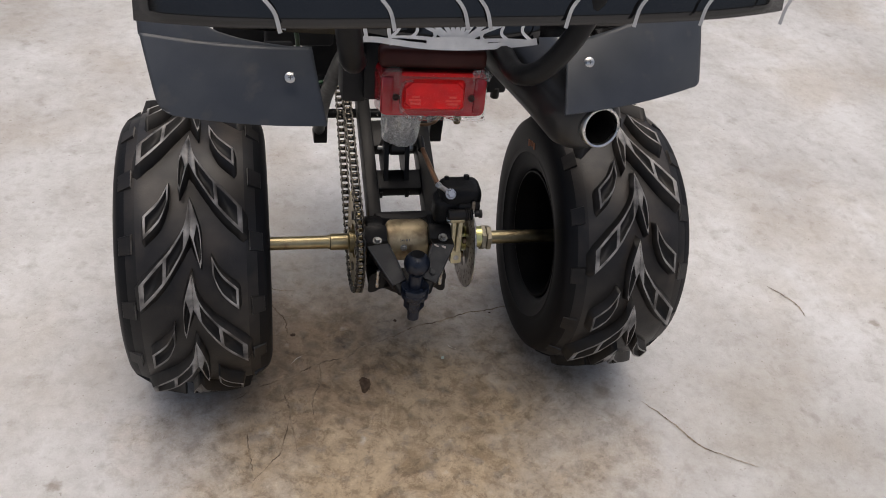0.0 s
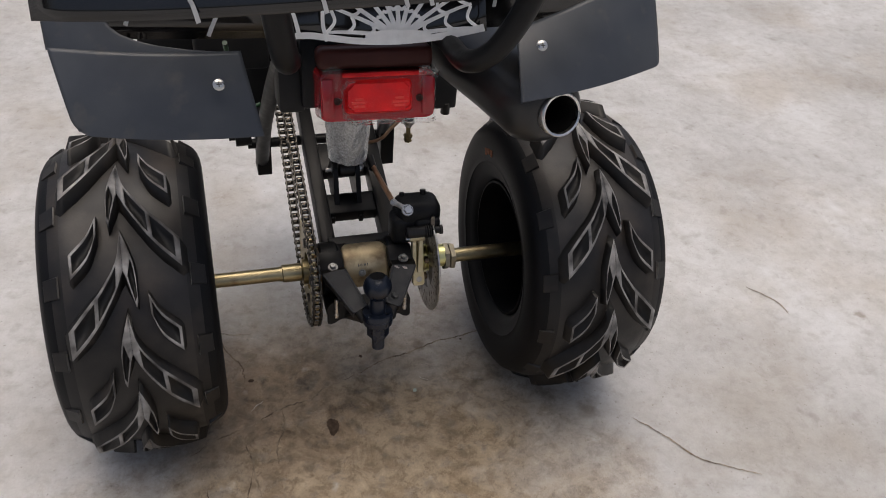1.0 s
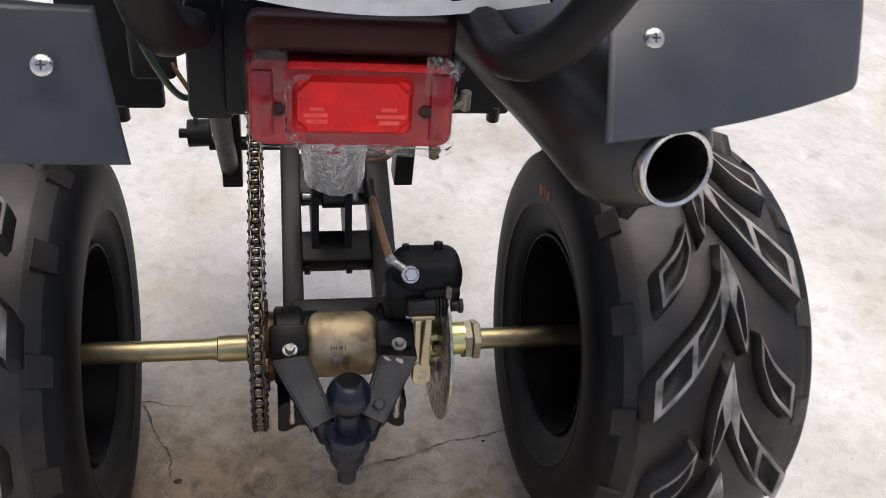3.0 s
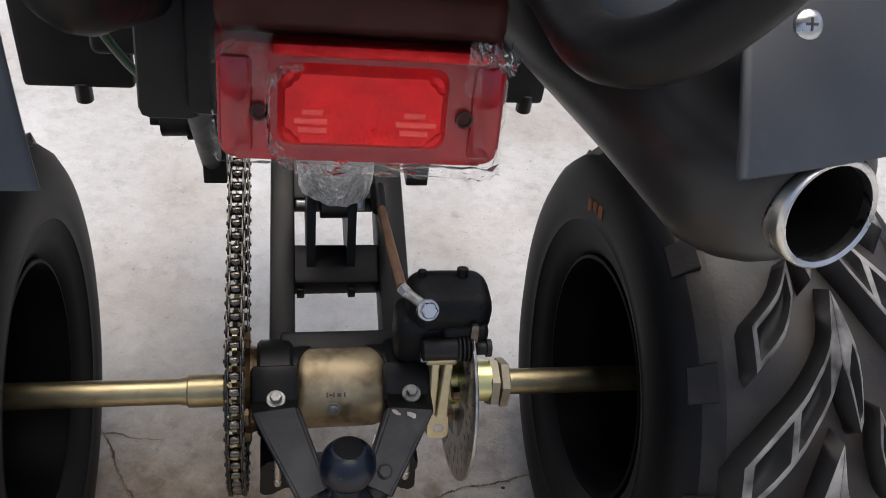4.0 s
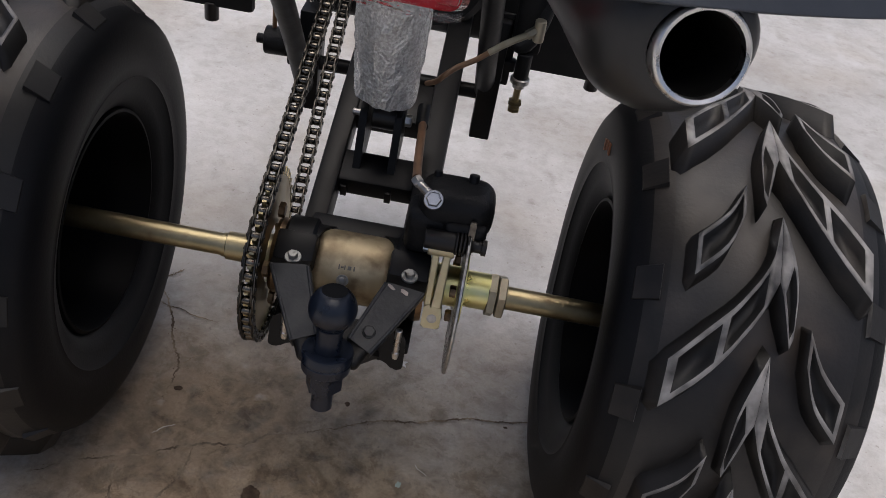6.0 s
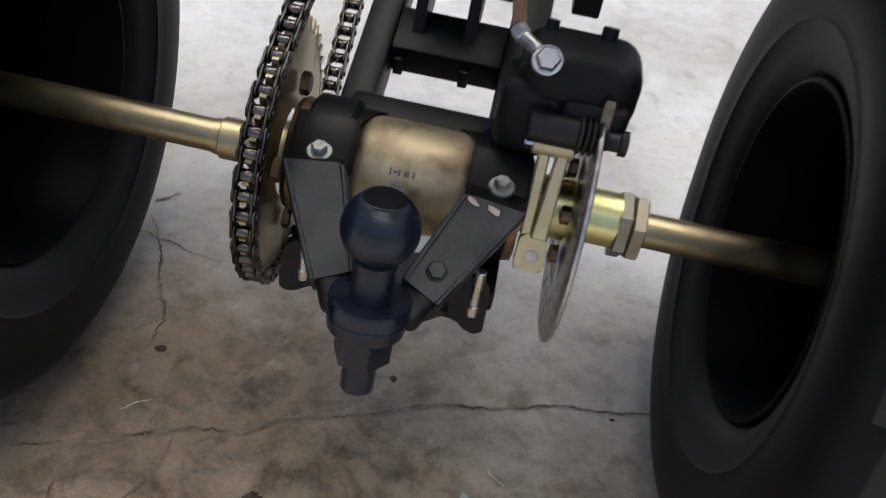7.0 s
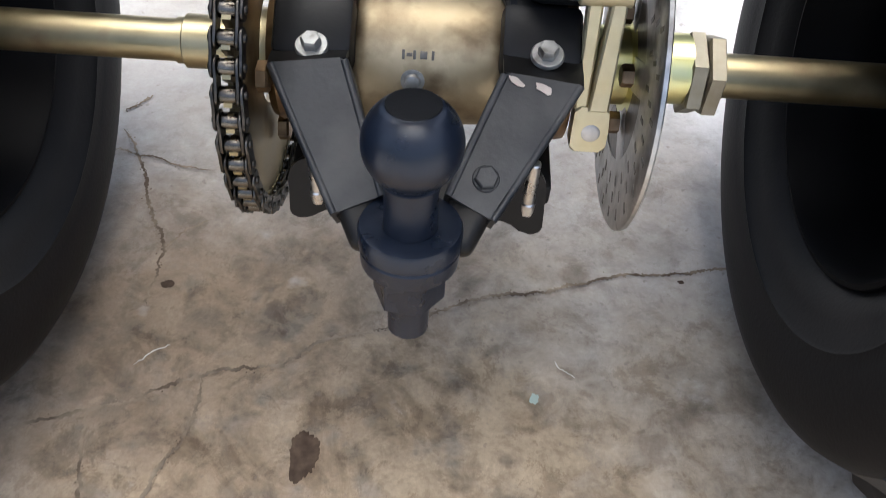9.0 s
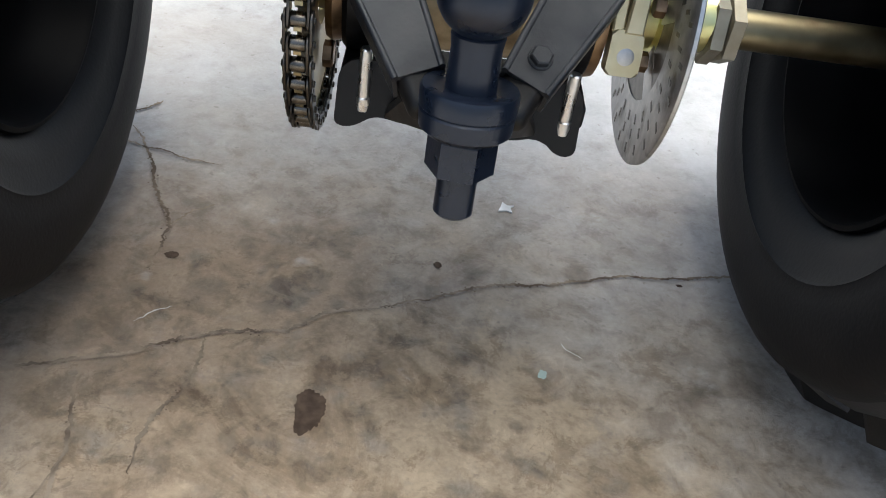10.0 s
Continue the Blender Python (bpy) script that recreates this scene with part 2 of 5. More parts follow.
WORN = material("worn steel", (0.45, 0.44, 0.42), 0.32, 1.0, color2=(0.62, 0.6, 0.58), scale=150, rough2=0.5, dirt=(0.2, 0.17, 0.14), dirt_scale=60)
BRASS = material("yellow zinc plate", (0.33, 0.275, 0.158), 0.28, 1.0, color2=(0.47, 0.40, 0.245), scale=34, rough2=0.46, dirt=(0.27, 0.20, 0.12), dirt_scale=34, dirt_from=0.54)
ZINC = material("greenish zinc plate", (0.72, 0.68, 0.28), 0.25, 1.0, color2=(0.78, 0.75, 0.40), scale=50, rough2=0.4)
COPPER = material("copper", (0.20, 0.125, 0.072), 0.42, 1.0, color2=(0.34, 0.235, 0.14), scale=50, dirt=(0.06, 0.045, 0.03), dirt_scale=60, dirt_from=0.5)
CHAIN = material("oily chain steel", (0.055, 0.05, 0.045), 0.32, 1.0, color2=(0.13, 0.12, 0.105), scale=200, dirt=(0.03, 0.024, 0.018), dirt_scale=90, dirt_from=0.5)
ROLLER = material("oily roller steel", (0.085, 0.074, 0.060), 0.26, 1.0, color2=(0.18, 0.162, 0.135), scale=150)
OILY = material("oily dark steel", (0.12, 0.105, 0.09), 0.35, 0.9, color2=(0.2, 0.18, 0.15), scale=160)
RED = material("red lens", (0.34, 0.010, 0.016), 0.16, color2=(0.46, 0.011, 0.020), scale=14, coat=0.4)
RED_BRIGHT = material("bright red reflector", (0.80, 0.014, 0.018), 0.30, 0.35, color2=(1.0, 0.014, 0.016), scale=40, bump=0.5, bump_scale=260)
# paler red for the glints painted on the reflector
RED_GLINT = material("painted red glint", (1.0, 0.13, 0.10), 0.12, color2=(1.0, 0.07, 0.06), scale=90)
RED_DARK = material("dark red lens", (0.062, 0.020, 0.016), 0.40, scale=20, spec=0.18)
HITCH = material("blue black powder coat", (0.0056, 0.0090, 0.0180), 0.25, spec=0.46, color2=(0.0092, 0.0134, 0.0240), scale=70, bump=0.06, bump_scale=350, rough2=0.36)
ARM = material("dusty dark powder coat", (0.0105, 0.0115, 0.0140), 0.36, color2=(0.018, 0.0192, 0.022), scale=40, rough2=0.5, dirt=(0.050, 0.048, 0.045), dirt_scale=20, dirt_from=0.48, bump=0.12, bump_scale=260)
BOLT = material("grey zinc bolt", (0.26, 0.26, 0.25), 0.40, 0.8, color2=(0.40, 0.40, 0.385), scale=120, rough2=0.52, dirt=(0.10, 0.085, 0.07), dirt_scale=90, dirt_from=0.56)
NUT = material("dull zinc nut", (0.34, 0.305, 0.225), 0.42, 0.85, color2=(0.46, 0.42, 0.33), scale=60, rough2=0.6)
CREAM = material("cream zinc plate", (0.62, 0.54, 0.33), 0.38, 0.75, color2=(0.72, 0.65, 0.44), scale=60, rough2=0.5)
CARRIER = material("smudged zinc plate", (0.43, 0.345, 0.21), 0.42, 0.72, color2=(0.58, 0.485, 0.32), scale=26, rough2=0.58, dirt=(0.20, 0.145, 0.085), dirt_scale=38, dirt_from=0.44, bump=0.1, bump_scale=200)
BARE = material("chipped bare steel", (0.42, 0.37, 0.33), 0.5, 0.6, scale=90)
FOIL = material("crinkled foil", (0.66, 0.66, 0.65), 0.26, 0.62, color2=(0.95, 0.95, 0.94), scale=330, bump=1.0, bump_scale=330, spread=(0.40, 0.6))
HOSE = material("brown hose", (0.16, 0.085, 0.045), 0.5, color2=(0.23, 0.125, 0.065), scale=60)
PAPER = material("white paper", (0.62, 0.62, 0.61), 0.8, scale=80)
PIPE_BLACK = material("near-black pipe inside", (0.011, 0.010, 0.009), 0.95, scale=60, spec=0.03)
ORANGE = material("faded orange mark", (0.34, 0.12, 0.05), 0.8, color2=(0.2, 0.09, 0.05), scale=150)
GREEN = material("green wire", (0.010, 0.038, 0.015), 0.4, scale=40)


def film_material(haze, grain):
    """Thin clear wrapping film: mostly clear, with crinkled gloss. haze: share of white painted in for glints."""
    m = bpy.data.materials.new("clear wrapping film")
    m.use_nodes = True
    n, l = m.node_tree.nodes, m.node_tree.links
    n.remove(n["Principled BSDF"])
    clear, shine, mix = n.new("ShaderNodeBsdfTransparent"), n.new("ShaderNodeBsdfGlossy"), n.new("ShaderNodeMixShader")
    shine.inputs["Roughness"].default_value = 0.12
    fres = n.new("ShaderNodeFresnel")
    fres.inputs["IOR"].default_value = 1.22
    co, nz, b = n.new("ShaderNodeTexCoord"), n.new("ShaderNodeTexNoise"), n.new("ShaderNodeBump")
    nz.inputs["Scale"].default_value, nz.inputs["Detail"].default_value = grain, 3
    b.inputs["Strength"].default_value, b.inputs["Distance"].default_value = 0.6, 0.01
    l.new(co.outputs["Object"], nz.inputs["Vector"])
    l.new(nz.outputs["Fac"], b.inputs["Height"])
    l.new(b.outputs["Normal"], shine.inputs["Normal"])
    l.new(b.outputs["Normal"], fres.inputs["Normal"])
    l.new(fres.outputs[0], mix.inputs[0])
    milky, veil = n.new("ShaderNodeBsdfDiffuse"), n.new("ShaderNodeMixShader")
    milky.inputs["Color"].default_value = (0.85, 0.84, 0.82, 1)
    veil.inputs[0].default_value = haze
    l.new(clear.outputs[0], veil.inputs[1])
    l.new(milky.outputs[0], veil.inputs[2])
    l.new(veil.outputs[0], mix.inputs[1])
    l.new(shine.outputs[0], mix.inputs[2])
    l.new(mix.outputs[0], n["Material Output"].inputs["Surface"])
    return m


FILM = film_material(0.0, 55)
# folds carry a little white in place of their glints
FOLD = film_material(0.09, 90)


# ---- mesh helpers ----
def part(name, bm, mat, parent=None, label="", smooth=True):
    """Links a bmesh as one mesh object under a thing or a part."""
    me = bpy.data.meshes.new(name)
    bmesh.ops.recalc_face_normals(bm, faces=bm.faces)
    for f in bm.faces:
        f.smooth = smooth
    for e in bm.edges:
        if len(e.link_faces) == 2 and e.calc_face_angle(0) > radians(38):
            e.smooth = False
    bm.to_mesh(me)
    bm.free()
    me.materials.append(mat)
    ob = new(name, me)
    if parent:
        ob.parent = parent
    if label:
        tagged(ob, label)
    return ob


def shared(name, me, parent, m):
    ob = new(name, me)
    ob.parent = parent
    ob.matrix_basis = m
    return ob


def block(bm, lo, hi, bevel=0.002, m=None, seg=2):
    """A bevelled box between two corners, moved by m."""
    lo, hi = Vector(lo), Vector(hi)
    mid, size = (lo + hi) / 2, hi - lo
    geo = bmesh.ops.create_cube(bm, size=1, matrix=Matrix.LocRotScale(mid, None, size))
    vs = geo["verts"]
    if bevel:
        es = {e for v in vs for e in v.link_edges}
        made = bmesh.ops.bevel(bm, geom=list(es), offset=bevel, segments=seg, affect="EDGES", profile=0.5)
        vs = list({v for f in made["faces"] for v in f.verts} | {v for v in vs if v.is_valid})
    if m:
        bmesh.ops.transform(bm, matrix=m, verts=vs)
    return vs


def lathe(bm, profile, axis_m, steps=48, a0=0.0, a1=360.0, close=False, cap=True):
    """Turns a profile of (along, radius) round the local x axis, then places it by axis_m."""
    full = abs(a1 - a0) >= 359.9
    rings = []
    count = steps if full else steps + 1
    for i in range(count):
        a = radians(a0 + (a1 - a0) * i / steps)
        rings.append([bm.verts.new(axis_m @ Vector((x, -r * math.cos(a), r * math.sin(a)))) for x, r in profile])
    for i in range(steps):
        ra, rb = rings[i], rings[(i + 1) % count]
        for j in range(len(profile) - (0 if close else 1)):
            k = (j + 1) % len(profile)
            bm.faces.new((ra[j], ra[k], rb[k], rb[j]))
    if cap and not close:
        for j in (0, len(profile) - 1):
            if profile[j][1] > 1e-5 and full:
                bm.faces.new([r[j] for r in rings])
    bmesh.ops.remove_doubles(bm, verts=[v for r in rings for v in r], dist=1e-6)


def along(a, b):
    """Matrix that puts the local x axis on the way from a to b, with its origin at a."""
    a, b = Vector(a), Vector(b)
    return Matrix.Translation(a) @ (b - a).to_track_quat("X", "Z").to_matrix().to_4x4()


def rod(bm, a, b, r, steps=24, r2=None, cham=0.0008):
    """A round bar from a to b with a small chamfer."""
    n = (Vector(b) - Vector(a)).length
    r2 = r2 if r2 is not None else r
    lathe(bm, [(0, max(r - cham, 1e-4)), (cham, r), (n - cham, r2), (n, max(r2 - cham, 1e-4))], along(a, b), steps)


def hexbolt(bm, at, way, r, h, washer=0.0, wh=0.0015, turn=0.0):
    """Hexagon head with an optional flange under it, standing on at, pointing along way."""
    at, way = Vector(at), Vector(way).normalized()
    if washer:
        lathe(bm, [(0, washer), (wh * 0.6, washer), (wh, washer * 0.93), (wh, 0.0001)], along(at, at + way), 24)
    m = along(at + way * wh * (1 if washer else 0), at + way) @ pose(0, 0, 0, turn, 0, 0)
    lathe(bm, [(0, r), (h * 0.8, r), (h, r * 0.86), (h, 0.0001)], m, 6)


def smooth_path(points, n=8):
    """Catmull-Rom points through the given ones."""
    p = [Vector(q) for q in points]
    p = [2 * p[0] - p[1]] + p + [2 * p[-1] - p[-2]]
    out = []
    for i in range(1, len(p) - 2):
        for k in range(n):
            t = k / n
            out.append(0.5 * ((2 * p[i]) + (p[i + 1] - p[i - 1]) * t + (2 * p[i - 1] - 5 * p[i] + 4 * p[i + 1] - p[i + 2]) * t * t
                              + (3 * p[i] - p[i - 1] - 3 * p[i + 1] + p[i + 2]) * t ** 3))
    out.append(p[-2])
    return out


def sweep(bm, points, r, steps=14, n=8, radii=None):
    """A round tube through points; radii, if given, run evenly along it."""
    pts = smooth_path(points, n)
    rings, up = [], Vector((0.31, 0.17, 0.93))
    for i, q in enumerate(pts):
        way = (pts[min(i + 1, len(pts) - 1)] - pts[max(i - 1, 0)]).normalized()
        side = way.cross(up).normalized()
        up = side.cross(way).normalized()
        rr = r if radii is None else float(np.interp(i / (len(pts) - 1), np.linspace(0, 1, len(radii)), radii))
        rings.append([bm.verts.new(q + rr * (math.cos(2 * math.pi * k / steps) * side + math.sin(2 * math.pi * k / steps) * up)) for k in range(steps)])
    for ra, rb in zip(rings, rings[1:]):
        for k in range(steps):
            bm.faces.new((ra[k], ra[(k + 1) % steps], rb[(k + 1) % steps], rb[k]))
    bm.faces.new(rings[0])
    bm.faces.new(rings[-1])


def slab(bm, outline, m, thick, bevel=0.0):
    """A plate: an outline of (x, y) in the plane of m, thickened along its z."""
    low = [bm.verts.new(m @ Vector((x, y, 0))) for x, y in outline]
    high = [bm.verts.new(m @ Vector((x, y, thick))) for x, y in outline]
    faces = [bm.faces.new(low), bm.faces.new(high)]
    k = len(outline)
    for i in range(k):
        faces.append(bm.faces.new((low[i], low[(i + 1) % k], high[(i + 1) % k], high[i])))
    if bevel:
        es = [e for f in faces[:2] for e in f.edges]
        bmesh.ops.bevel(bm, geom=es, offset=bevel, segments=1, affect="EDGES")


def rounded(points, r, n=5):
    """Rounds the corners of an outline of (x, y)."""
    out = []
    k = len(points)
    for i in range(k):
        a, b, c = (Vector(points[j % k]) for j in (i - 1, i, i + 1))
        u, v = (a - b), (c - b)
        d = min(r, u.length * 0.45, v.length * 0.45)
        p, q = b + u.normalized() * d, b + v.normalized() * d
        for s in range(n + 1):
            t = s / n
            out.append(tuple((1 - t) ** 2 * p + 2 * t * (1 - t) * b + t * t * q))
    return out


# ---- floor ----
bm = bmesh.new()
bmesh.ops.create_grid(bm, x_segments=8, y_segments=8, size=40)
floor = part("floor", bm, CONCRETE)
tagged(floor, "worn grey concrete floor with brown patches and cracks", "floor", kind="structure")


def crack(points, width, seed, n=26, mat=CRACK, name="crack", label="dirt-filled hairline crack in the concrete"):
    """A ragged ribbon of dirt that fills a crack in the floor, wide and narrow by turns, with crumbled spots along its lips."""
    rnd = random.Random(seed)
    pts = smooth_path([(x, y, 0) for x, y in points], n)
    bm = bmesh.new()
    rows, drift, swell = [], 0.0, 1.0
    for i, q in enumerate(pts):
        t = i / (len(pts) - 1)
        way = (pts[min(i + 1, len(pts) - 1)] - pts[max(i - 1, 0)]).normalized()
        side = Vector((-way.y, way.x, 0))
        drift = drift * 0.86 + rnd.uniform(-1, 1) * 0.0008
        swell = swell * 0.82 + rnd.uniform(0.0, 1.9) * 0.18
        q = q + side * drift
        w = width * 0.62 * min(1.0, 0.25 + 5 * t, 0.25 + 5 * (1 - t)) * swell
        up = Vector((0, 0, 0.0012))
        rows.append((bm.verts.new(q + side * w * rnd.uniform(0.25, 0.75) + up), bm.verts.new(q - side * w * rnd.uniform(0.25, 0.75) + up)))
    for a, b in zip(rows, rows[1:]):
        bm.faces.new((a[0], b[0], b[1], a[1]))
    if mat is CRACK:
        for q in rnd.sample(pts, len(pts) // 5):
            spot = q + Vector((rnd.gauss(0, 0.0022), rnd.gauss(0, 0.0022), 0.0010 + rnd.uniform(0, 0.0001)))
            r = width * rnd.uniform(0.06, 0.22)
            bm.faces.new([bm.verts.new(spot + Vector((math.cos(a), math.sin(a), 0)) * r * rnd.uniform(0.6, 1.3)) for a in np.linspace(0, 2 * math.pi, 7)[:-1]])
    part(name, bm, mat, floor, label, smooth=False)


crack([(-0.306, -0.085), (-0.261, -0.056), (-0.226, -0.042), (-0.199, -0.033), (-0.179, -0.019), (-0.155, -0.007), (-0.129, 0.001), (-0.106, 0.007), (-0.091, 0.02), (-0.07, 0.034), (-0.047, 0.041)], 0.0045, 1)
crack([(-0.047, 0.041), (-0.016, 0.057), (0.021, 0.079), (0.05, 0.087), (0.075, 0.092), (0.097, 0.102), (0.136, 0.115), (0.181, 0.124), (0.222, 0.135), (0.303, 0.15)], 0.0042, 2)
crack([(-0.288, 0.22), (-0.266, 0.189), (-0.252, 0.165), (-0.24, 0.136), (-0.23, 0.119), (-0.219, 0.103), (-0.216, 0.081), (-0.216, 0.06), (-0.215, 0.045)], 0.0045, 3)
crack([(-0.29, 0.196), (-0.272, 0.194), (-0.24, 0.186), (-0.203, 0.181)], 0.003, 4)
crack([(-0.294, 0.241), (-0.276, 0.264)], 0.004, 5)
crack([(-0.217, 0.097), (-0.206, 0.116), (-0.19, 0.13)], 0.0025, 6)
crack([(-0.158, -0.007), (-0.155, -0.037), (-0.16, -0.062), (-0.169, -0.084), (-0.168, -0.122)], 0.004, 7)
crack([(-0.226, -0.044), (-0.22, -0.074), (-0.213, -0.102), (-0.208, -0.143), (-0.197, -0.195)], 0.0038, 8)
crack([(-0.28, -0.152), (-0.275, -0.193), (-0.269, -0.233)], 0.0035, 9)
crack([(-0.268, -0.249), (-0.245, -0.22), (-0.223, -0.189), (-0.209, -0.119)], 0.003, 10)
crack([(0.427, -0.117), (0.47, -0.167), (0.509, -0.221), (0.596, -0.269)], 0.0035, 11)
crack([(0.808, 0.182), (0.845, 0.138), (0.856, 0.09)], 0.004, 12)

PALE = material("scratched concrete", (0.46, 0.44, 0.40), 0.8, scale=80)
crack([(-0.208, -0.005), (-0.199, 0.005), (-0.188, 0.014)], 0.0016, 13, 8, PALE, "scratch", "pale scratch in the concrete")
crack([(0.085, 0.033), (0.091, 0.026), (0.099, 0.02)], 0.0016, 14, 8, PALE, "scratch", "pale scratch in the concrete")


def blot(name, cx, cy, rx, ry, seed, mat, label, lift=0.0008):
    """A flat patch with an uneven edge on the floor."""
    rnd = random.Random(seed)
    bm = bmesh.new()
    n, wob = 64, [rnd.uniform(0.72, 1.18) for _ in range(10)]
    vs = []
    for k in range(n):
        f = 10 * k / n
        w = wob[int(f) % 10] * (1 - f % 1) + wob[(int(f) + 1) % 10] * (f % 1) + rnd.uniform(-0.08, 0.08)
        a = 2 * math.pi * k / n
        vs.append(bm.verts.new((cx + rx * w * math.cos(a), cy + ry * w * math.sin(a), lift)))
    bm.faces.new(vs)
    return part(name, bm, mat, floor, label, smooth=False)


blot("stain", -0.078, -0.059, 0.0115, 0.018, 3, STAIN, "small dark damp stain on the concrete")
blot("stain", -0.01, 0.097, 0.003, 0.0035, 5, STAIN, "tiny dark speck on the concrete")
blot("stain", -0.205, 0.065, 0.005, 0.004, 6, STAIN, "tiny dark speck on the concrete")
blot("stain", 0.18, 0.115, 0.003, 0.002, 7, STAIN, "tiny dark speck on the concrete")
blot("paint_chip", 0.071, 0.001, 0.0034, 0.0044, 8, material("pale green chip", (0.30, 0.37, 0.33), 0.6), "pale green paint chip on the floor")
bm = bmesh.new()
slab(bm, [(-0.006, -0.006), (0.001, -0.004), (0.006, -0.006), (0.004, 0.0), (0.007, 0.004), (0.001, 0.003), (-0.003, 0.007), (-0.004, 0.001)], Matrix.Translation((0.04, 0.182, 0.0002)) @ Matrix.Scale(1.0, 4), 0.0012)
tagged(part("paper_scrap", bm, PAPER, smooth=False), "small torn white paper scrap lying on concrete", "litter")


# ---- the quad bike ----
quad = new("quad_bike")
tagged(quad, "rear end of a small black quad bike with a tow ball", "quad bike")
AX_Y, AX_Z = 0.053, 0.240
quad.matrix_basis = pose(-0.0155, 0.0673, 0.2364, 0, 0, 3.12) @ Matrix.Translation((0, -AX_Y, -AX_Z))


def axle_m(x=0.0):
    return Matrix.Translation((x, AX_Y, AX_Z))


# wheels
TYRE_R, PITCHES = 0.2215, 14


def crown(x):
    """Radius of the carcass at a distance x from its middle plane."""
    a = abs(x)
    return TYRE_R - 0.005 * (a / 0.075) ** 2 - 0.016 * max(0.0, (a - 0.07) / 0.035) ** 2


def lug(bm, outer, inner, h, solid, bars, put):
    """A tread lug between two edge lines, with a raised rim round sunken pockets. solid: share of its length, from its root, with no pocket."""
    o, i = smooth_path([(x, s, 0) for x, s in outer], 6), smooth_path([(x, s, 0) for x, s in inner], 6)

    def at(u, v):
        f = u * (len(o) - 1)
        k = min(int(f), len(o) - 2)
        a, b = o[k].lerp(o[k + 1], f - k), i[k].lerp(i[k + 1], f - k)
        return a.lerp(b, v)

    rows = [(0.0, 0), (0.004, 1), (solid, 1), (solid + 0.02, 2)]
    for b in bars:
        rows += [(b - 0.045, 2), (b - 0.03, 1), (b + 0.03, 1), (b + 0.045, 2)]
    rows += [(0.2, 1 if 0.2 < solid else 2), (0.35, 1 if 0.35 < solid else 2), (0.5, 2), (0.62, 2), (0.75, 2), (0.9, 2), (0.915, 1), (0.985, 1), (1.07, 0)]
    rows = sorted({(round(u, 3), k) for u, k in rows if not any(b - 0.05 < u < b + 0.05 and abs(u - b) < 0.029 for b in bars)})
    cols = [(-0.12, 0), (0.03, 1), (0.17, 1), (0.26, 2), (0.74, 2), (0.83, 1), (0.97, 1), (1.34, 0)]
    grid = []
    for u, ku in rows:
        line = []
        for v, kv in cols:
            k = 0 if 0 in (ku, kv) else (2 if ku == kv == 2 else 1)
            q = at(u, v)
            line.append(bm.verts.new(put(q.x, q.y, (-0.003, h, h - 0.0070)[k])))
        grid.append(line)
    for i, (a, b) in enumerate(zip(grid, grid[1:])):
        for j in range(len(cols) - 1):
            f = bm.faces.new((a[j], b[j], b[j + 1], a[j + 1]))
            kinds = [0 if 0 in (rows[p][1], cols[q][1]) else (2 if rows[p][1] == cols[q][1] == 2 else 1) for p in (i, i + 1) for q in (j, j + 1)]
            f.material_index = 1 if set(kinds) == {1} else 0


def tyre_mesh(bulge):
    bm = bmesh.new()
    half = [(0.0, TYRE_R)] + [(x, crown(x)) for x in (0.02, 0.04, 0.06, 0.075, 0.09)] + [(0.1000, 0.2040), (0.1050, 0.1965), (0.1080, 0.1870), (0.1094, 0.1765), (0.1096, 0.1660), (0.1086, 0.1560),
            (0.1068, 0.1480), (0.1072, 0.1462), (0.1050, 0.1440), (0.1012, 0.130), (0.0965, 0.1205), (0.0935, 0.1175), (0.0905, 0.1135), (0.078, 0.108)]
    profile = [(-x, r) for x, r in reversed(half[1:])] + half
    lathe(bm, profile, Matrix(), 72, cap=False)
    for v in bm.verts:
        if v.co.z < -0.06:
            v.co.x *= 1 + bulge * (-v.co.z - 0.06) / 0.16
    for f in bm.faces:
        q = f.calc_center_median()
        r = math.hypot(q.y, q.z)
        f.material_index = 1 if r < 0.2065 else 2 if r < 0.2150 else 0
    return bm


def put(x, s, h):
    a, r = s / TYRE_R, crown(x) + h
    return Vector((x, -r * math.cos(a), r * math.sin(a)))


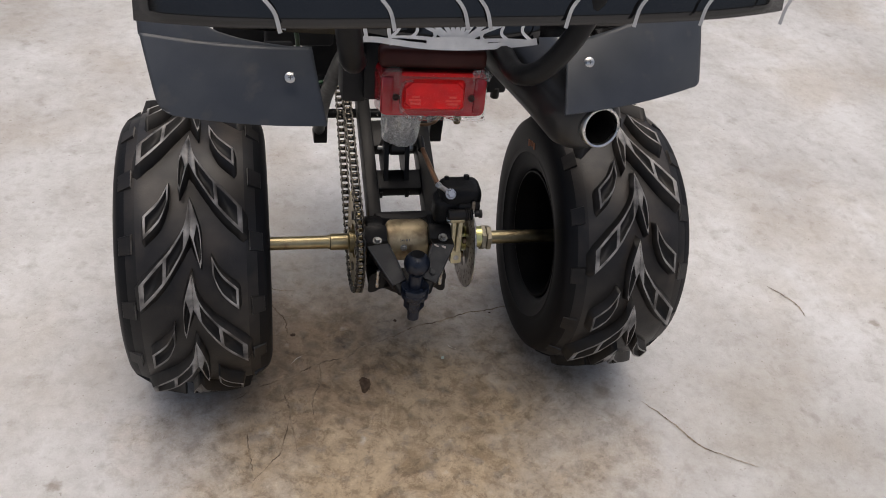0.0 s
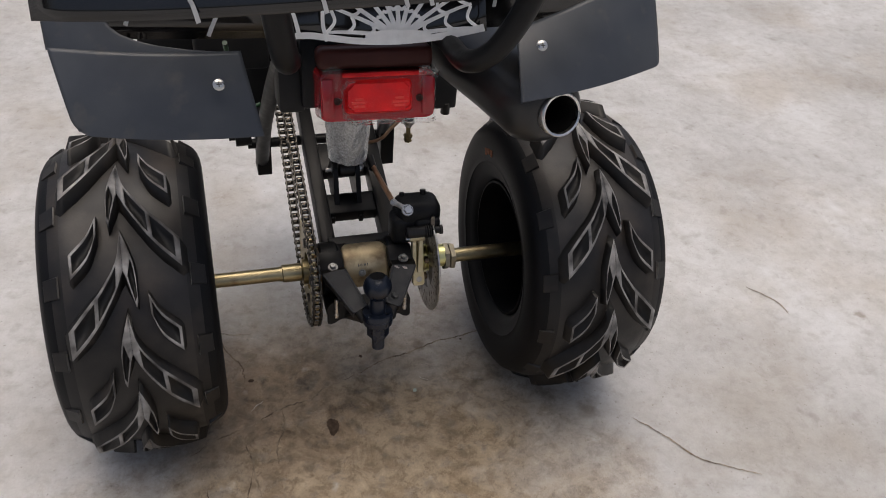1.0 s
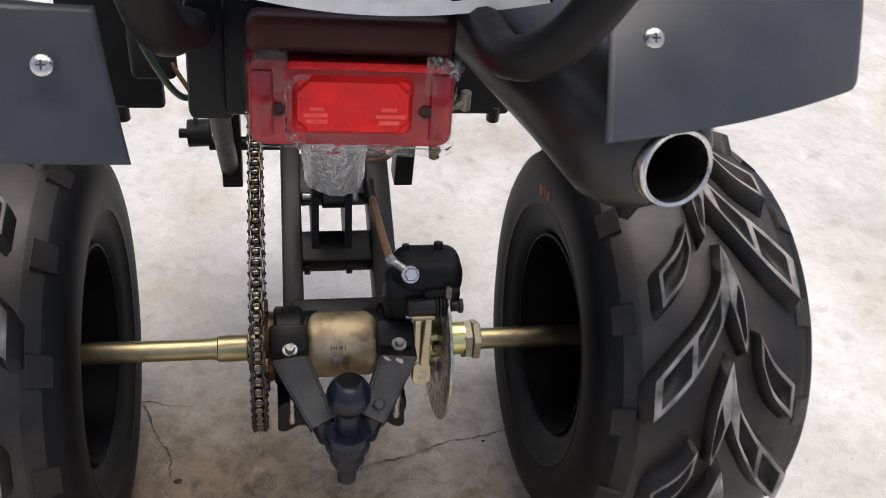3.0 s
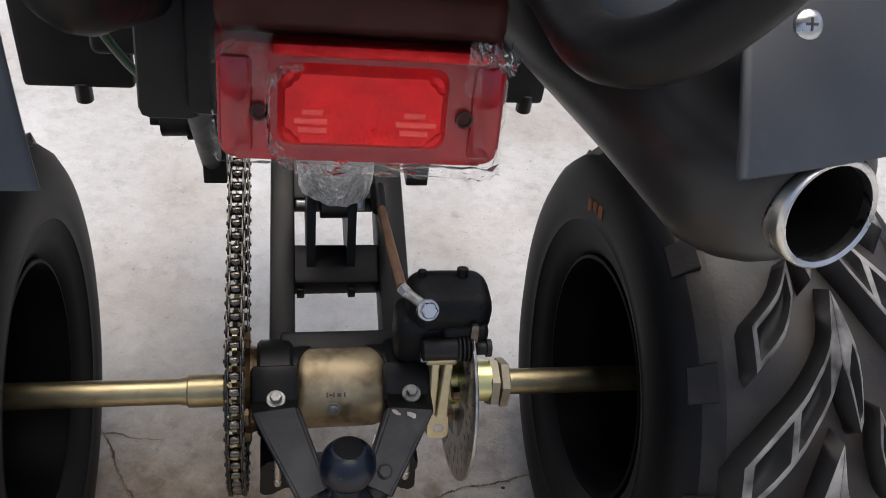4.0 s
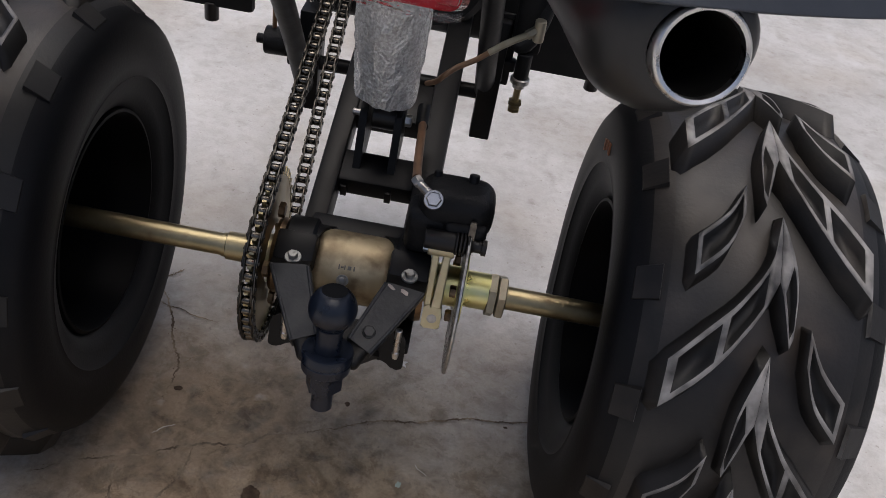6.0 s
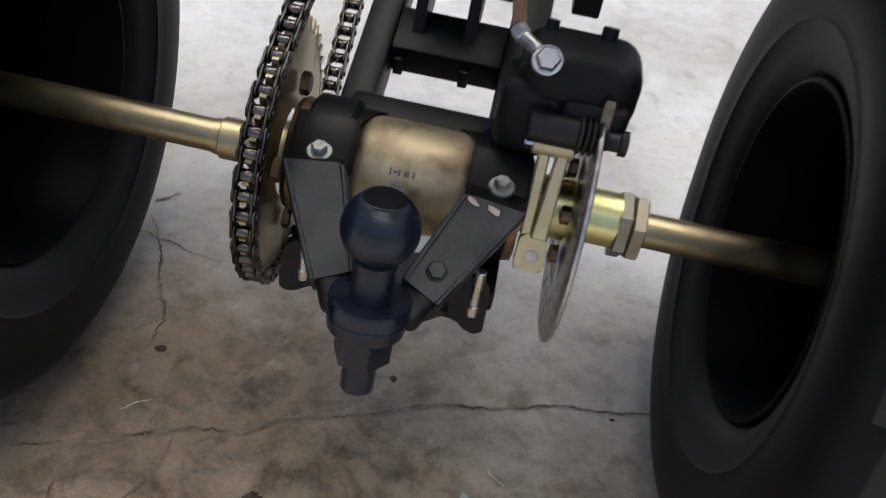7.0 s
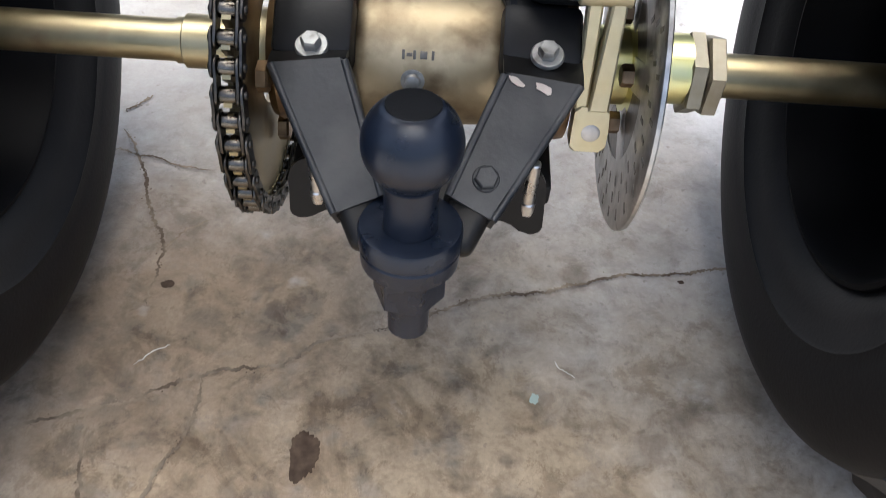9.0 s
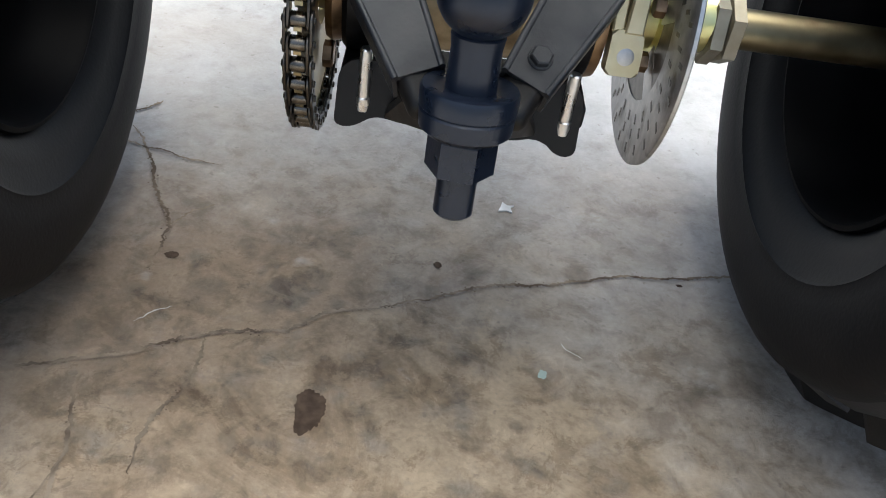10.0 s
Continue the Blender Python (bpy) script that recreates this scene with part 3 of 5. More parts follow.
def lug_meshes(g):
    """Meshes of one pitch of the tread: chevron with its long arm on side g, the lug set off from its short arm, shoulder blocks."""
    out = []
    H = 0.0180
    bm = bmesh.new()
    lug(bm, [(0, 0.006), (g * 0.007, -0.030), (g * 0.026, -0.060), (g * 0.048, -0.083), (g * 0.073, -0.110)], [(0, -0.046), (g * 0.010, -0.068), (g * 0.029, -0.099), (g * 0.050, -0.125), (g * 0.073, -0.147)], H, 0.26, (0.6,), put)
    lug(bm, [(0, 0.006), (-g * 0.009, -0.020), (-g * 0.0145, -0.045), (-g * 0.0145, -0.083)], [(0, -0.046), (-g * 0.003, -0.054), (-g * 0.006, -0.066), (-g * 0.0125, -0.090)], H, 0.42, (), put)
    out.append(bm)
    bm = bmesh.new()
    lug(bm, [(-g * 0.027, -0.072), (-g * 0.040, -0.096), (-g * 0.063, -0.118)], [(-g * 0.028, -0.098), (-g * 0.040, -0.127), (-g * 0.063, -0.150)], H, 0.12, (), put)
    out.append(bm)
    for side in (1, -1):
        bm = bmesh.new()
        block(bm, (0, 0, 0), (1, 1, 1), 0.0)
        for v in bm.verts:
            low = v.co.z < 0.5
            d = 0.0 if low else 0.0025
            x = 0.0785 + d if v.co.x < 0.5 else 0.1010 - d
            y = -0.070 + d if v.co.y < 0.5 else -0.038 - d
            v.co = put(side * x, y - 0.004 * ((x - 0.0780) / 0.0275), -0.004 if low else 0.0040)
        for f in bm.faces:
            q = f.calc_center_median()
            f.material_index = 1 if abs(q.x) < 0.0805 else 2
        out.append(bm)
    made = []
    for bm in out:
        bmesh.ops.recalc_face_normals(bm, faces=bm.faces)
        me = bpy.data.meshes.new("tread_lug")
        for f in bm.faces:
            f.smooth = len(bm.faces) > 12
        bm.to_mesh(me)
        bm.free()
        me.materials.append(FLANK)
        me.materials.append(SCUFFED)
        me.materials.append(SHOULDER)
        made.append(me)
    return made


LUGS = {1: lug_meshes(1), -1: lug_meshes(-1)}


def wheel(x, side, phase, bulge=0.02):
    """side: +1 where the outer face looks to +x."""
    bm = bmesh.new()
    s = side
    lathe(bm, [(-s * 0.0885, 0.1145), (-s * 0.0945, 0.1125), (-s * 0.0950, 0.1095), (-s * 0.0905, 0.107), (-s * 0.078, 0.1045), (-s * 0.068, 0.099), (-s * 0.05, 0.095), (s * 0.03, 0.092), (s * 0.048, 0.082), (s * 0.052, 0.05), (s * 0.045, 0.012),
               (s * 0.052, 0.012), (s * 0.058, 0.05), (s * 0.054, 0.086), (s * 0.06, 0.097), (s * 0.086, 0.106), (s * 0.088, 0.114), (s * 0.07, 0.108), (0, 0.099), (-s * 0.06, 0.108)], Matrix(), 64, close=True)
    w = part("rear_wheel", bm, RIM, quad, "black steel rim with deep inner dish")
    w.matrix_basis = Matrix.Translation((0, 0, 0.0017)) @ axle_m(x)
    tyre = part("tyre", tyre_mesh(bulge), RUBBER, quad, "black rubber tyre with chevron tread")
    tyre.data.materials.append(SIDEWALL)
    tyre.data.materials.append(SHOULDER)
    tyre.matrix_basis = Matrix.Translation((0, 0, 0.0017)) @ axle_m(x)
    for k in range(PITCHES):
        for me in LUGS[1 if k % 2 else -1]:
            shared("tread_lug", me, tyre, pose(0, 0, 0, -math.degrees(phase) - 360 / PITCHES * k))
    bm = bmesh.new()
    rod(bm, (s * 0.0, 0, 0), (s * 0.05, 0, 0), 0.030, 32)
    lathe(bm, [(s * 0.028, 0.03), (s * 0.028, 0.06), (s * 0.044, 0.062), (s * 0.044, 0.03)], Matrix(), 32, close=True)
    part("hub", bm, RIM, w)
    for k in range(4):
        a = radians(45 + 90 * k)
        bm = bmesh.new()
        hexbolt(bm, (s * 0.028, 0.047 * math.cos(a), 0.047 * math.sin(a)), (-s, 0, 0), 0.007, 0.007)
        part("wheel_nut", bm, OILY, w)
    return tyre


wheel(-0.3402, -1, radians(5.3))
right_tyre = wheel(0.328, 1, radians(11.0), 0.06)

bm = bmesh.new()
for k in range(3):
    a = radians(107 + 4.4 * k)
    q = Vector((-0.1101, -0.164 * math.cos(a), 0.164 * math.sin(a)))
    block(bm, (-0.0006, -0.0045, -0.006 + 0.002 * (k % 2)), (0.0006, 0.0035, 0.005), 0, Matrix.Translation(q) @ pose(0, 0, 0, 90 - math.degrees(a)))
part("tyre_marking", bm, ORANGE, right_tyre, "faded orange lettering worn to patches", smooth=False)
bm = bmesh.new()
rnd = random.Random(21)
slab(bm, [(0.0045 * rnd.uniform(0.6, 1.1) * math.cos(q), 0.0036 * rnd.uniform(0.6, 1.1) * math.sin(q)) for q in np.linspace(0, 6.28, 12)[:-1]],
     Matrix.Translation((-0.079, -0.2102, 0.0285)) @ Vector((-0.427, -0.896, 0.118)).to_track_quat("Z", "Y").to_matrix().to_4x4(), 0.0008)
part("tyre_marking", bm, ORANGE, right_tyre, "faded orange daub on the tread shoulder", smooth=False)

# axle and its sleeves
bm = bmesh.new()
lathe(bm, [(-0.38, 0.0112), (-0.128, 0.0112), (-0.127, 0.0135), (0.128, 0.0135), (0.129, 0.0118), (0.362, 0.0118)], axle_m(), 32)
axle = part("rear_axle", bm, BRASS, quad, "yellow zinc plated steel axle")
axle.matrix_basis = Matrix.Translation((0, 0, -0.0015)) @ axle_m() @ pose(0, 0, 0, 0, 0.5, 0) @ axle_m().inverted()
bm = bmesh.new()
lathe(bm, [(-0.128, 0.0125), (-0.127, 0.0142), (-0.098, 0.0142), (-0.096, 0.02), (-0.07, 0.02), (-0.07, 0.014)], axle_m(), 32)
part("sprocket_sleeve", bm, BRASS, axle)
bm = bmesh.new()
lathe(bm, [(-0.132, 0.0112), (-0.132, 0.0122), (-0.128, 0.0122), (-0.128, 0.0112)], axle_m(), 32)
part("axle_collar", bm, BRASS, axle)

# bearing carrier
bm = bmesh.new()
lathe(bm, [(-0.0390, 0.018), (-0.0390, 0.0255), (-0.0378, 0.0300), (-0.0345, 0.0336), (-0.0290, 0.0354), (-0.0150, 0.0358), (0.0150, 0.0358), (0.0300, 0.0354), (0.0358, 0.0336), (0.0392, 0.0300), (0.0405, 0.0255), (0.0405, 0.018)], axle_m(), 48)
carrier = part("bearing_carrier", bm, CARRIER, quad, "brassy zinc plated bearing carrier")
bm = bmesh.new()
for dx, w, h in ((-0.0115, 0.0014, 0.0032), (-0.0085, 0.0030, 0.0012), (-0.0060, 0.0014, 0.0030), (-0.0015, 0.0035, 0.0026), (0.0030, 0.0014, 0.0030)):
    block(bm, (dx - w / 2, -0.0360, -h * 0.75), (dx + w / 2, -0.0345, h * 0.75), 0.0003, axle_m() @ pose(0, 0, 0, -38))
part("stamped_mark", bm, OILY, carrier)
bm = bmesh.new()
lathe(bm, [(0.034, 0.0062), (0.0362, 0.0060), (0.0366, 0.0042), (0.0385, 0.0036), (0.0392, 0.0022), (0.0392, 0.0001)], axle_m(-0.0065) @ pose(0, 0, 0, -17) @ pose(0, 0, 0, 0, 0, -90), 20)
part("grease_nipple", bm, BOLT, carrier)


def beam(bm, points, width, height, bevel=0.003):
    """A box tube in the y-z plane through (x, y, z) points."""
    for a, b in zip(points, points[1:]):
        a, b = Vector(a), Vector(b)
        block(bm, (-0.004, -width / 2, -height / 2), ((b - a).length + 0.004, width / 2, height / 2), bevel, along(a, b))


# swingarm
SLOPE = 0.355


def arm_z(y):
    return AX_Z + SLOPE * (y - AX_Y)


bm = bmesh.new()
beam(bm, [(-0.0485, 0.03, arm_z(0.03)), (-0.0445, 0.44, arm_z(0.44))], 0.0225, 0.036)
swingarm = part("swingarm", bm, FRAME, quad, "black painted steel swingarm")
bm = bmesh.new()
beam(bm, [(0.0535, 0.03, arm_z(0.03)), (0.0580, 0.44, arm_z(0.44))], 0.0275, 0.036)
part("side_rail", bm, FRAME, swingarm)
bm = bmesh.new()
t = math.degrees(math.atan(SLOPE))
block(bm, (-0.05, -0.0225, -0.012), (0.05, 0.0190, 0.014), 0.004, pose(0, 0.163, arm_z(0.163), t))
for dx in (-0.0308, 0.0164):
    block(bm, (dx - 0.0035, -0.0265, -0.010), (dx + 0.0035, -0.0205, 0.006), 0.001, pose(0, 0.163, arm_z(0.163), t))
part("crossmember", bm, FRAME, swingarm)
bm = bmesh.new()
block(bm, (-0.05, -0.016, -0.014), (0.05, 0.0165, 0.014), 0.004, pose(0, 0.074, arm_z(0.074) + 0.012, t))
part("crossmember", bm, FRAME, swingarm)
bm = bmesh.new()
block(bm, (-0.05, -0.03, -0.014), (0.05, 0.03, 0.014), 0.004, pose(0, 0.256, arm_z(0.256), t))
part("crossmember", bm, FRAME, swingarm)
for dx in (-0.0214, 0.0153):
    bm = bmesh.new()
    slab(bm, rounded([(0.145, 0.268), (0.238, 0.300), (0.205, 0.345), (0.190, 0.354), (0.172, 0.350), (0.160, 0.312)], 0.012),
         Matrix.Translation((dx - 0.0040, 0, 0)) @ Matrix(((0, 0, 1, 0), (1, 0, 0, 0), (0, 1, 0, 0), (0, 0, 0, 1))), 0.008, 0.0010)
    part("shock_bracket", bm, FRAME, swingarm)
bm = bmesh.new()
rod(bm, (-0.013, 0.187, 0.338), (0.016, 0.187, 0.338), 0.0135, 20)
part("shock_bush", bm, RUBBER, swingarm)
bm = bmesh.new()
hexbolt(bm, (-0.020, 0.187, 0.338), (-1, 0, 0), 0.0062, 0.006)
rod(bm, (-0.026, 0.187, 0.338), (-0.035, 0.187, 0.338), 0.0035, 12)
part("shock_bolt", bm, WORN, swingarm)
bm = bmesh.new()
hexbolt(bm, (0.021, 0.187, 0.338), (1, 0, 0), 0.0065, 0.007)
part("shock_nut", bm, WORN, swingarm)

# end plates that clamp the carrier, with their lower flanges and studs
for x, s in ((-0.0545, -1), (0.0545, 1)):
    bm = bmesh.new()
    lathe(bm, [(-0.0150, 0.014), (-0.0150, 0.039), (-0.012, 0.042), (0.012, 0.042), (0.0150, 0.039), (0.0150, 0.014)], axle_m(x), 40, close=True)
    block(bm, (-0.0195, -0.002, -0.034), (0.0195, 0.030, -0.0008), 0.004, Matrix.Translation((x + s * 0.0005, 0.0135, 0.2712)) @ pose(0, 0, 0, 30))
    block(bm, (x - 0.016, 0.034, AX_Z - 0.03), (x + 0.016, 0.07, AX_Z + 0.034), 0.006)
    end = part("carrier_clamp", bm, FRAME, swingarm)
    bm = bmesh.new()
    block(bm, (x - 0.013, -0.008, AX_Z - 0.046), (x + 0.013, 0.04, AX_Z - 0.032), 0.002)
    part("lower_flange", bm, FRAME, end)
    bm = bmesh.new()
    rod(bm, (x + 0.0015, -0.0125, AX_Z - 0.044), (x + 0.0015, -0.0125, AX_Z - 0.010), 0.0034, 14)
    rod(bm, (x + 0.0015, -0.0125, AX_Z - 0.047), (x + 0.0015, -0.0125, AX_Z - 0.038), 0.0042, 14)
    part("stud", bm, STEEL, end)

# black hood round the carrier, with a round-cornered opening to the rear
bm = bmesh.new()
hood = []
for x in np.linspace(-0.0415, 0.0425, 43):
    over = min(1.0, max(0.0, abs(x - 0.0007) - 0.0200) / 0.0205)
    low = 119 - 84 * (1 - math.sqrt(1 - over * over))
    row = [bm.verts.new(axle_m() @ Vector((x, -0.0350 * math.cos(radians(low)), 0.0350 * math.sin(radians(low)))))]
    for a in np.linspace(low, 190, 16):
        row.append(bm.verts.new(axle_m() @ Vector((x, -0.0376 * math.cos(radians(a)), 0.0376 * math.sin(radians(a))))))
    hood.append(row)
for ra, rb in zip(hood, hood[1:]):
    for k in range(16):
        bm.faces.new((ra[k], ra[k + 1], rb[k + 1], rb[k]))
part("carrier_hood", bm, FRAME, swingarm, "black painted hood with a round-cornered opening")

bm = bmesh.new()
slab(bm, rounded([(-0.068, -0.019), (-0.058, -0.019), (-0.046, -0.011), (-0.030, -0.014), (0.030, -0.016), (0.044, -0.012), (0.055, -0.022), (0.065, -0.021), (0.064, 0.012), (0.058, 0.020), (0.040, 0.018), (0.030, 0.002), (-0.030, 0.002), (-0.040, 0.018), (-0.058, 0.020), (-0.067, 0.012)], 0.006),
     Matrix.Translation((0, -0.011, 0.2025)) @ pose(0, 0, 0, 78), 0.003, 0.0006)
part("lower_plate", bm, PLATE, swingarm, "black pressed steel plate with turned-down corners")

# sprocket and chain
SP_X, SP_R, TEETH = -0.0855, 0.0845, 43
bm = bmesh.new()
lathe(bm, [(-0.0022, 0.03), (-0.0022, SP_R - 0.010), (-0.0012, SP_R - 0.004), (0.0012, SP_R - 0.004), (0.0022, SP_R - 0.010), (0.0022, 0.03)], axle_m(SP_X), 64, close=True)
sprocket = part("rear_sprocket", bm, BRASS, quad, "brassy toothed rear sprocket with oil stains")
tooth = bmesh.new()
slab(tooth, [(-0.0042, 0), (0.0042, 0), (0.0022, 0.006), (0.001, 0.0085), (-0.001, 0.0085), (-0.0022, 0.006)], Matrix.Translation((0, 0, -0.002)), 0.004)
tooth_me = bpy.data.meshes.new("tooth")
tooth.to_mesh(tooth_me)
tooth.free()
tooth_me.materials.append(BRASS)
PITCH = 2 * SP_R * math.sin(math.pi / TEETH)


def ring_m(a, r):
    """Frame at angle a on the sprocket: x along the rim, y outward, z along the axle."""
    out = Vector((0, -math.cos(a), math.sin(a)))
    go = Vector((0, math.sin(a), math.cos(a)))
    m = Matrix((go, out, Vector((1, 0, 0)))).transposed().to_4x4()
    m.translation = Vector((SP_X, AX_Y, AX_Z)) + out * r
    return m


for k in range(TEETH):
    a = 2 * math.pi * (k + 0.5) / TEETH
    shared("tooth", tooth_me, sprocket, ring_m(a, SP_R - 0.0055))
bm = bmesh.new()
lathe(bm, [(-0.079, 0.014), (-0.079, 0.036), (-0.075, 0.038), (-0.069, 0.036), (-0.069, 0.014)], axle_m(), 40, close=True)
part("sprocket_hub", bm, COPPER, sprocket, "coppery sprocket hub")
for k in range(4):
    a = radians(20 + 90 * k)
    y, z = AX_Y - 0.046 * math.cos(a), AX_Z + 0.046 * math.sin(a)
    bm = bmesh.new()
    hexbolt(bm, (-0.0808, y, z), (1, 0, 0), 0.0078, 0.006)
    part("sprocket_bolt", bm, COPPER, sprocket)
    bm = bmesh.new()
    hexbolt(bm, (-0.0852, y, z), (-1, 0, 0), 0.0078, 0.006)
    part("sprocket_bolt", bm, OILY, sprocket)

# path of the chain: round the sprocket, and both runs forward to the engine
FRONT_Y, FRONT_Z, FRONT_R = 0.47, 0.445, 0.034


def tangent(sign):
    """Angles of the outer tangent between both sprockets; sign +1: upper run."""
    d = Vector((FRONT_Y - AX_Y, FRONT_Z - AX_Z))
    base, lean_a = math.atan2(d.y, d.x), math.acos((SP_R - FRONT_R) / d.length)
    a = base + sign * lean_a
    n = Vector((math.cos(a), math.sin(a)))
    return Vector((AX_Y, AX_Z)) + n * SP_R, Vector((FRONT_Y, FRONT_Z)) + n * FRONT_R, a


up_a, up_b, ang_up = tangent(1)
low_a, low_b, ang_low = tangent(-1)
track = [up_b, up_a]
sweep_a, end_a = ang_up, ang_low + 2 * math.pi
steps_a = 120
for k in range(1, steps_a):
    a = sweep_a + (end_a - sweep_a) * k / steps_a
    track.append(Vector((AX_Y, AX_Z)) + Vector((math.cos(a), math.sin(a))) * SP_R)
track += [low_a, low_b]
lengths = np.cumsum([0.0] + [(b - a).length for a, b in zip(track, track[1:])])
TY, TZ = np.array([p.x for p in track]), np.array([p.y for p in track])


def chain_at(s):
    return Vector((SP_X, float(np.interp(s, lengths, TY)), float(np.interp(s, lengths, TZ))))


def figure_eight(r, waist):
    out = []
    for cx, a0 in ((PITCH / 2, -70), (-PITCH / 2, 110)):
        for k in range(8):
            a = radians(a0 + 140 * k / 7)
            out.append((cx + r * math.cos(a), r * math.sin(a)))
        out.append((0, waist if cx > 0 else -waist))
    return out


def link_mesh(outer):
    """One chain link: two side plates with pins, or two inner plates with rollers."""
    bm = bmesh.new()
    z = 0.0066 if outer else 0.0049
    for s in (1, -1):
        slab(bm, figure_eight(0.0052, 0.0036), Matrix.Translation((0, 0, s * z - 0.0007)), 0.0014, 0.0003)
    for cx in (-PITCH / 2, PITCH / 2):
        if outer:
            rod(bm, (cx, 0, -0.0085), (cx, 0, 0.0085), 0.0019, 10, cham=0.0004)
        else:
            before = set(bm.faces)
            rod(bm, (cx, 0, -0.0041), (cx, 0, 0.0041), 0.0040, 14, cham=0.0004)
            for f in set(bm.faces) - before:
                f.material_index = 1
    for f in bm.faces:
        f.smooth = len(f.verts) == 4
    me = bpy.data.meshes.new("outer_link" if outer else "inner_link")
    bmesh.ops.recalc_face_normals(bm, faces=bm.faces)
    bm.to_mesh(me)
    bm.free()
    me.materials.append(CHAIN)
    me.materials.append(ROLLER)
    return me


OUTER, INNER = link_mesh(True), link_mesh(False)
count = int(lengths[-1] / PITCH)
bm = bmesh.new()
rod(bm, (SP_X - 0.006, FRONT_Y, FRONT_Z), (SP_X + 0.03, FRONT_Y, FRONT_Z), 0.027, 24)
chain = part("drive_chain", bm, OILY, quad, "oily steel roller chain")
for k in range(count):
    a, b = chain_at(k * PITCH), chain_at((k + 1) * PITCH)
    go = (b - a).normalized()
    out = Vector((0, go.z, -go.y))
    m = Matrix((go, out, Vector((1, 0, 0)))).transposed().to_4x4()
    m.translation = (a + b) / 2
    shared("outer_link" if k % 2 else "inner_link", OUTER if k % 2 else INNER, chain, m)

# brake disc, its hub and bracket, caliper
DISC_X = 0.1055
bm = bmesh.new()
lathe(bm, [(-0.0017, 0.050), (-0.0017, 0.0865), (-0.001, 0.0875), (0.001, 0.0875), (0.0017, 0.0865), (0.0017, 0.050)], axle_m(DISC_X), 72, close=True)
disc = part("brake_disc", bm, WORN, quad, "steel brake disc with small slots and rusty edge")
for k in range(5):
    a = radians(72 * k + 30)
    bm = bmesh.new()
    mid = Vector((DISC_X, AX_Y - 0.045 * math.cos(a), AX_Z + 0.045 * math.sin(a)))
    block(bm, (-0.0015, -0.009, -0.024), (0.0015, 0.009, 0.024), 0.001, Matrix.Translation(mid) @ pose(0, 0, 0, 90 - math.degrees(a) + 180))
    part("disc_arm", bm, WORN, disc)
bm = bmesh.new()
lathe(bm, [(-0.0011, 0.028), (-0.0011, 0.0515), (0.0011, 0.0515), (0.0011, 0.028)], axle_m(DISC_X), 48, close=True)
part("disc_carrier", bm, OILY, disc, "dark oily inner plate of the disc")
bm = bmesh.new()
block(bm, (-0.00195, -0.0012, -0.0030), (0.00195, 0.0012, 0.0030), 0)
slot_me = bpy.data.meshes.new("disc_slot")
bm.to_mesh(slot_me)
bm.free()
slot_me.materials.append(OILY)
for k in range(48):
    for ring, r in enumerate((0.061, 0.070, 0.079)):
        a = radians(7.5 * k + ring * 3)
        if k % 2 == ring % 2:
            shared("disc_slot", slot_me, disc, Matrix.Translation((DISC_X, AX_Y - r * math.cos(a), AX_Z + r * math.sin(a))) @ pose(0, 0, 0, 90 - math.degrees(a)))
bm = bmesh.new()
lathe(bm, [(0.072, 0.014), (0.072, 0.0205), (0.1035, 0.0205), (0.106, 0.036), (0.111, 0.036), (0.1115, 0.0185), (0.136, 0.0185), (0.136, 0.014)], axle_m(), 40, close=True)
hub = part("disc_hub", bm, ZINC, quad, "greenish yellow zinc plated disc hub")
for k in range(5):
    a = radians(72 * k + 30)
    bm = bmesh.new()
    hexbolt(bm, (DISC_X - 0.003, AX_Y - 0.03 * math.cos(a), AX_Z + 0.03 * math.sin(a)), (-1, 0, 0), 0.006, 0.006)
    part("hub_nut", bm, COPPER, hub)
for x, turn in ((0.1345, 12), (0.1440, 27)):
    bm = bmesh.new()
    lathe(bm, [(0, 0.0125), (0, 0.0205), (0.001, 0.0228), (0.0080, 0.0228), (0.0090, 0.0205), (0.0090, 0.0125)], axle_m(x) @ pose(0, 0, 0, turn), 6, close=True)
    part("axle_nut", bm, NUT, axle, "dull steel hexagon locknut", smooth=False)
bm = bmesh.new()
lathe(bm, [(0.061, 0.02), (0.061, 0.040), (0.066, 0.0415), (0.073, 0.040), (0.073, 0.02)], axle_m(), 40, close=True)
part("carrier_flange", bm, COPPER, carrier, "coppery round flange")

bm = bmesh.new()
bracket_m = Matrix.Translation((0.0838, 0.0160, 0.2185)) @ pose(0, 0, 0, 75)
slab(bm, rounded([(-0.0095, 0.001), (0.0088, 0.001), (0.0090, 0.014), (0.0080, 0.026), (-0.0090, 0.026)], 0.003), bracket_m, 0.012, 0.0012)
slab(bm, [(-0.0095, 0.024), (-0.003, 0.024), (-0.0030, 0.086), (-0.0102, 0.086)], bracket_m @ Matrix.Translation((0, 0, 0.001)), 0.010, 0.001)
slab(bm, [(-0.003, 0.024), (0.0072, 0.024), (0.0078, 0.086), (0.0010, 0.086)], bracket_m @ Matrix.Translation((0, 0, 0.003)), 0.0105, 0.001)
bracket = part("caliper_bracket", bm, CREAM, quad, "yellow zinc plated caliper bracket")
bm = bmesh.new()
rod(bm, (0.069, 0.0300, 0.302), (0.094, 0.0300, 0.302), 0.0078, 24)
part("pivot_boss", bm, CREAM, bracket)
bm = bmesh.new()
hexbolt(bm, (0.069, 0.0300, 0.302), (-1, 0, 0), 0.006, 0.005)
part("pivot_bolt", bm, STEEL, bracket)
bm = bmesh.new()
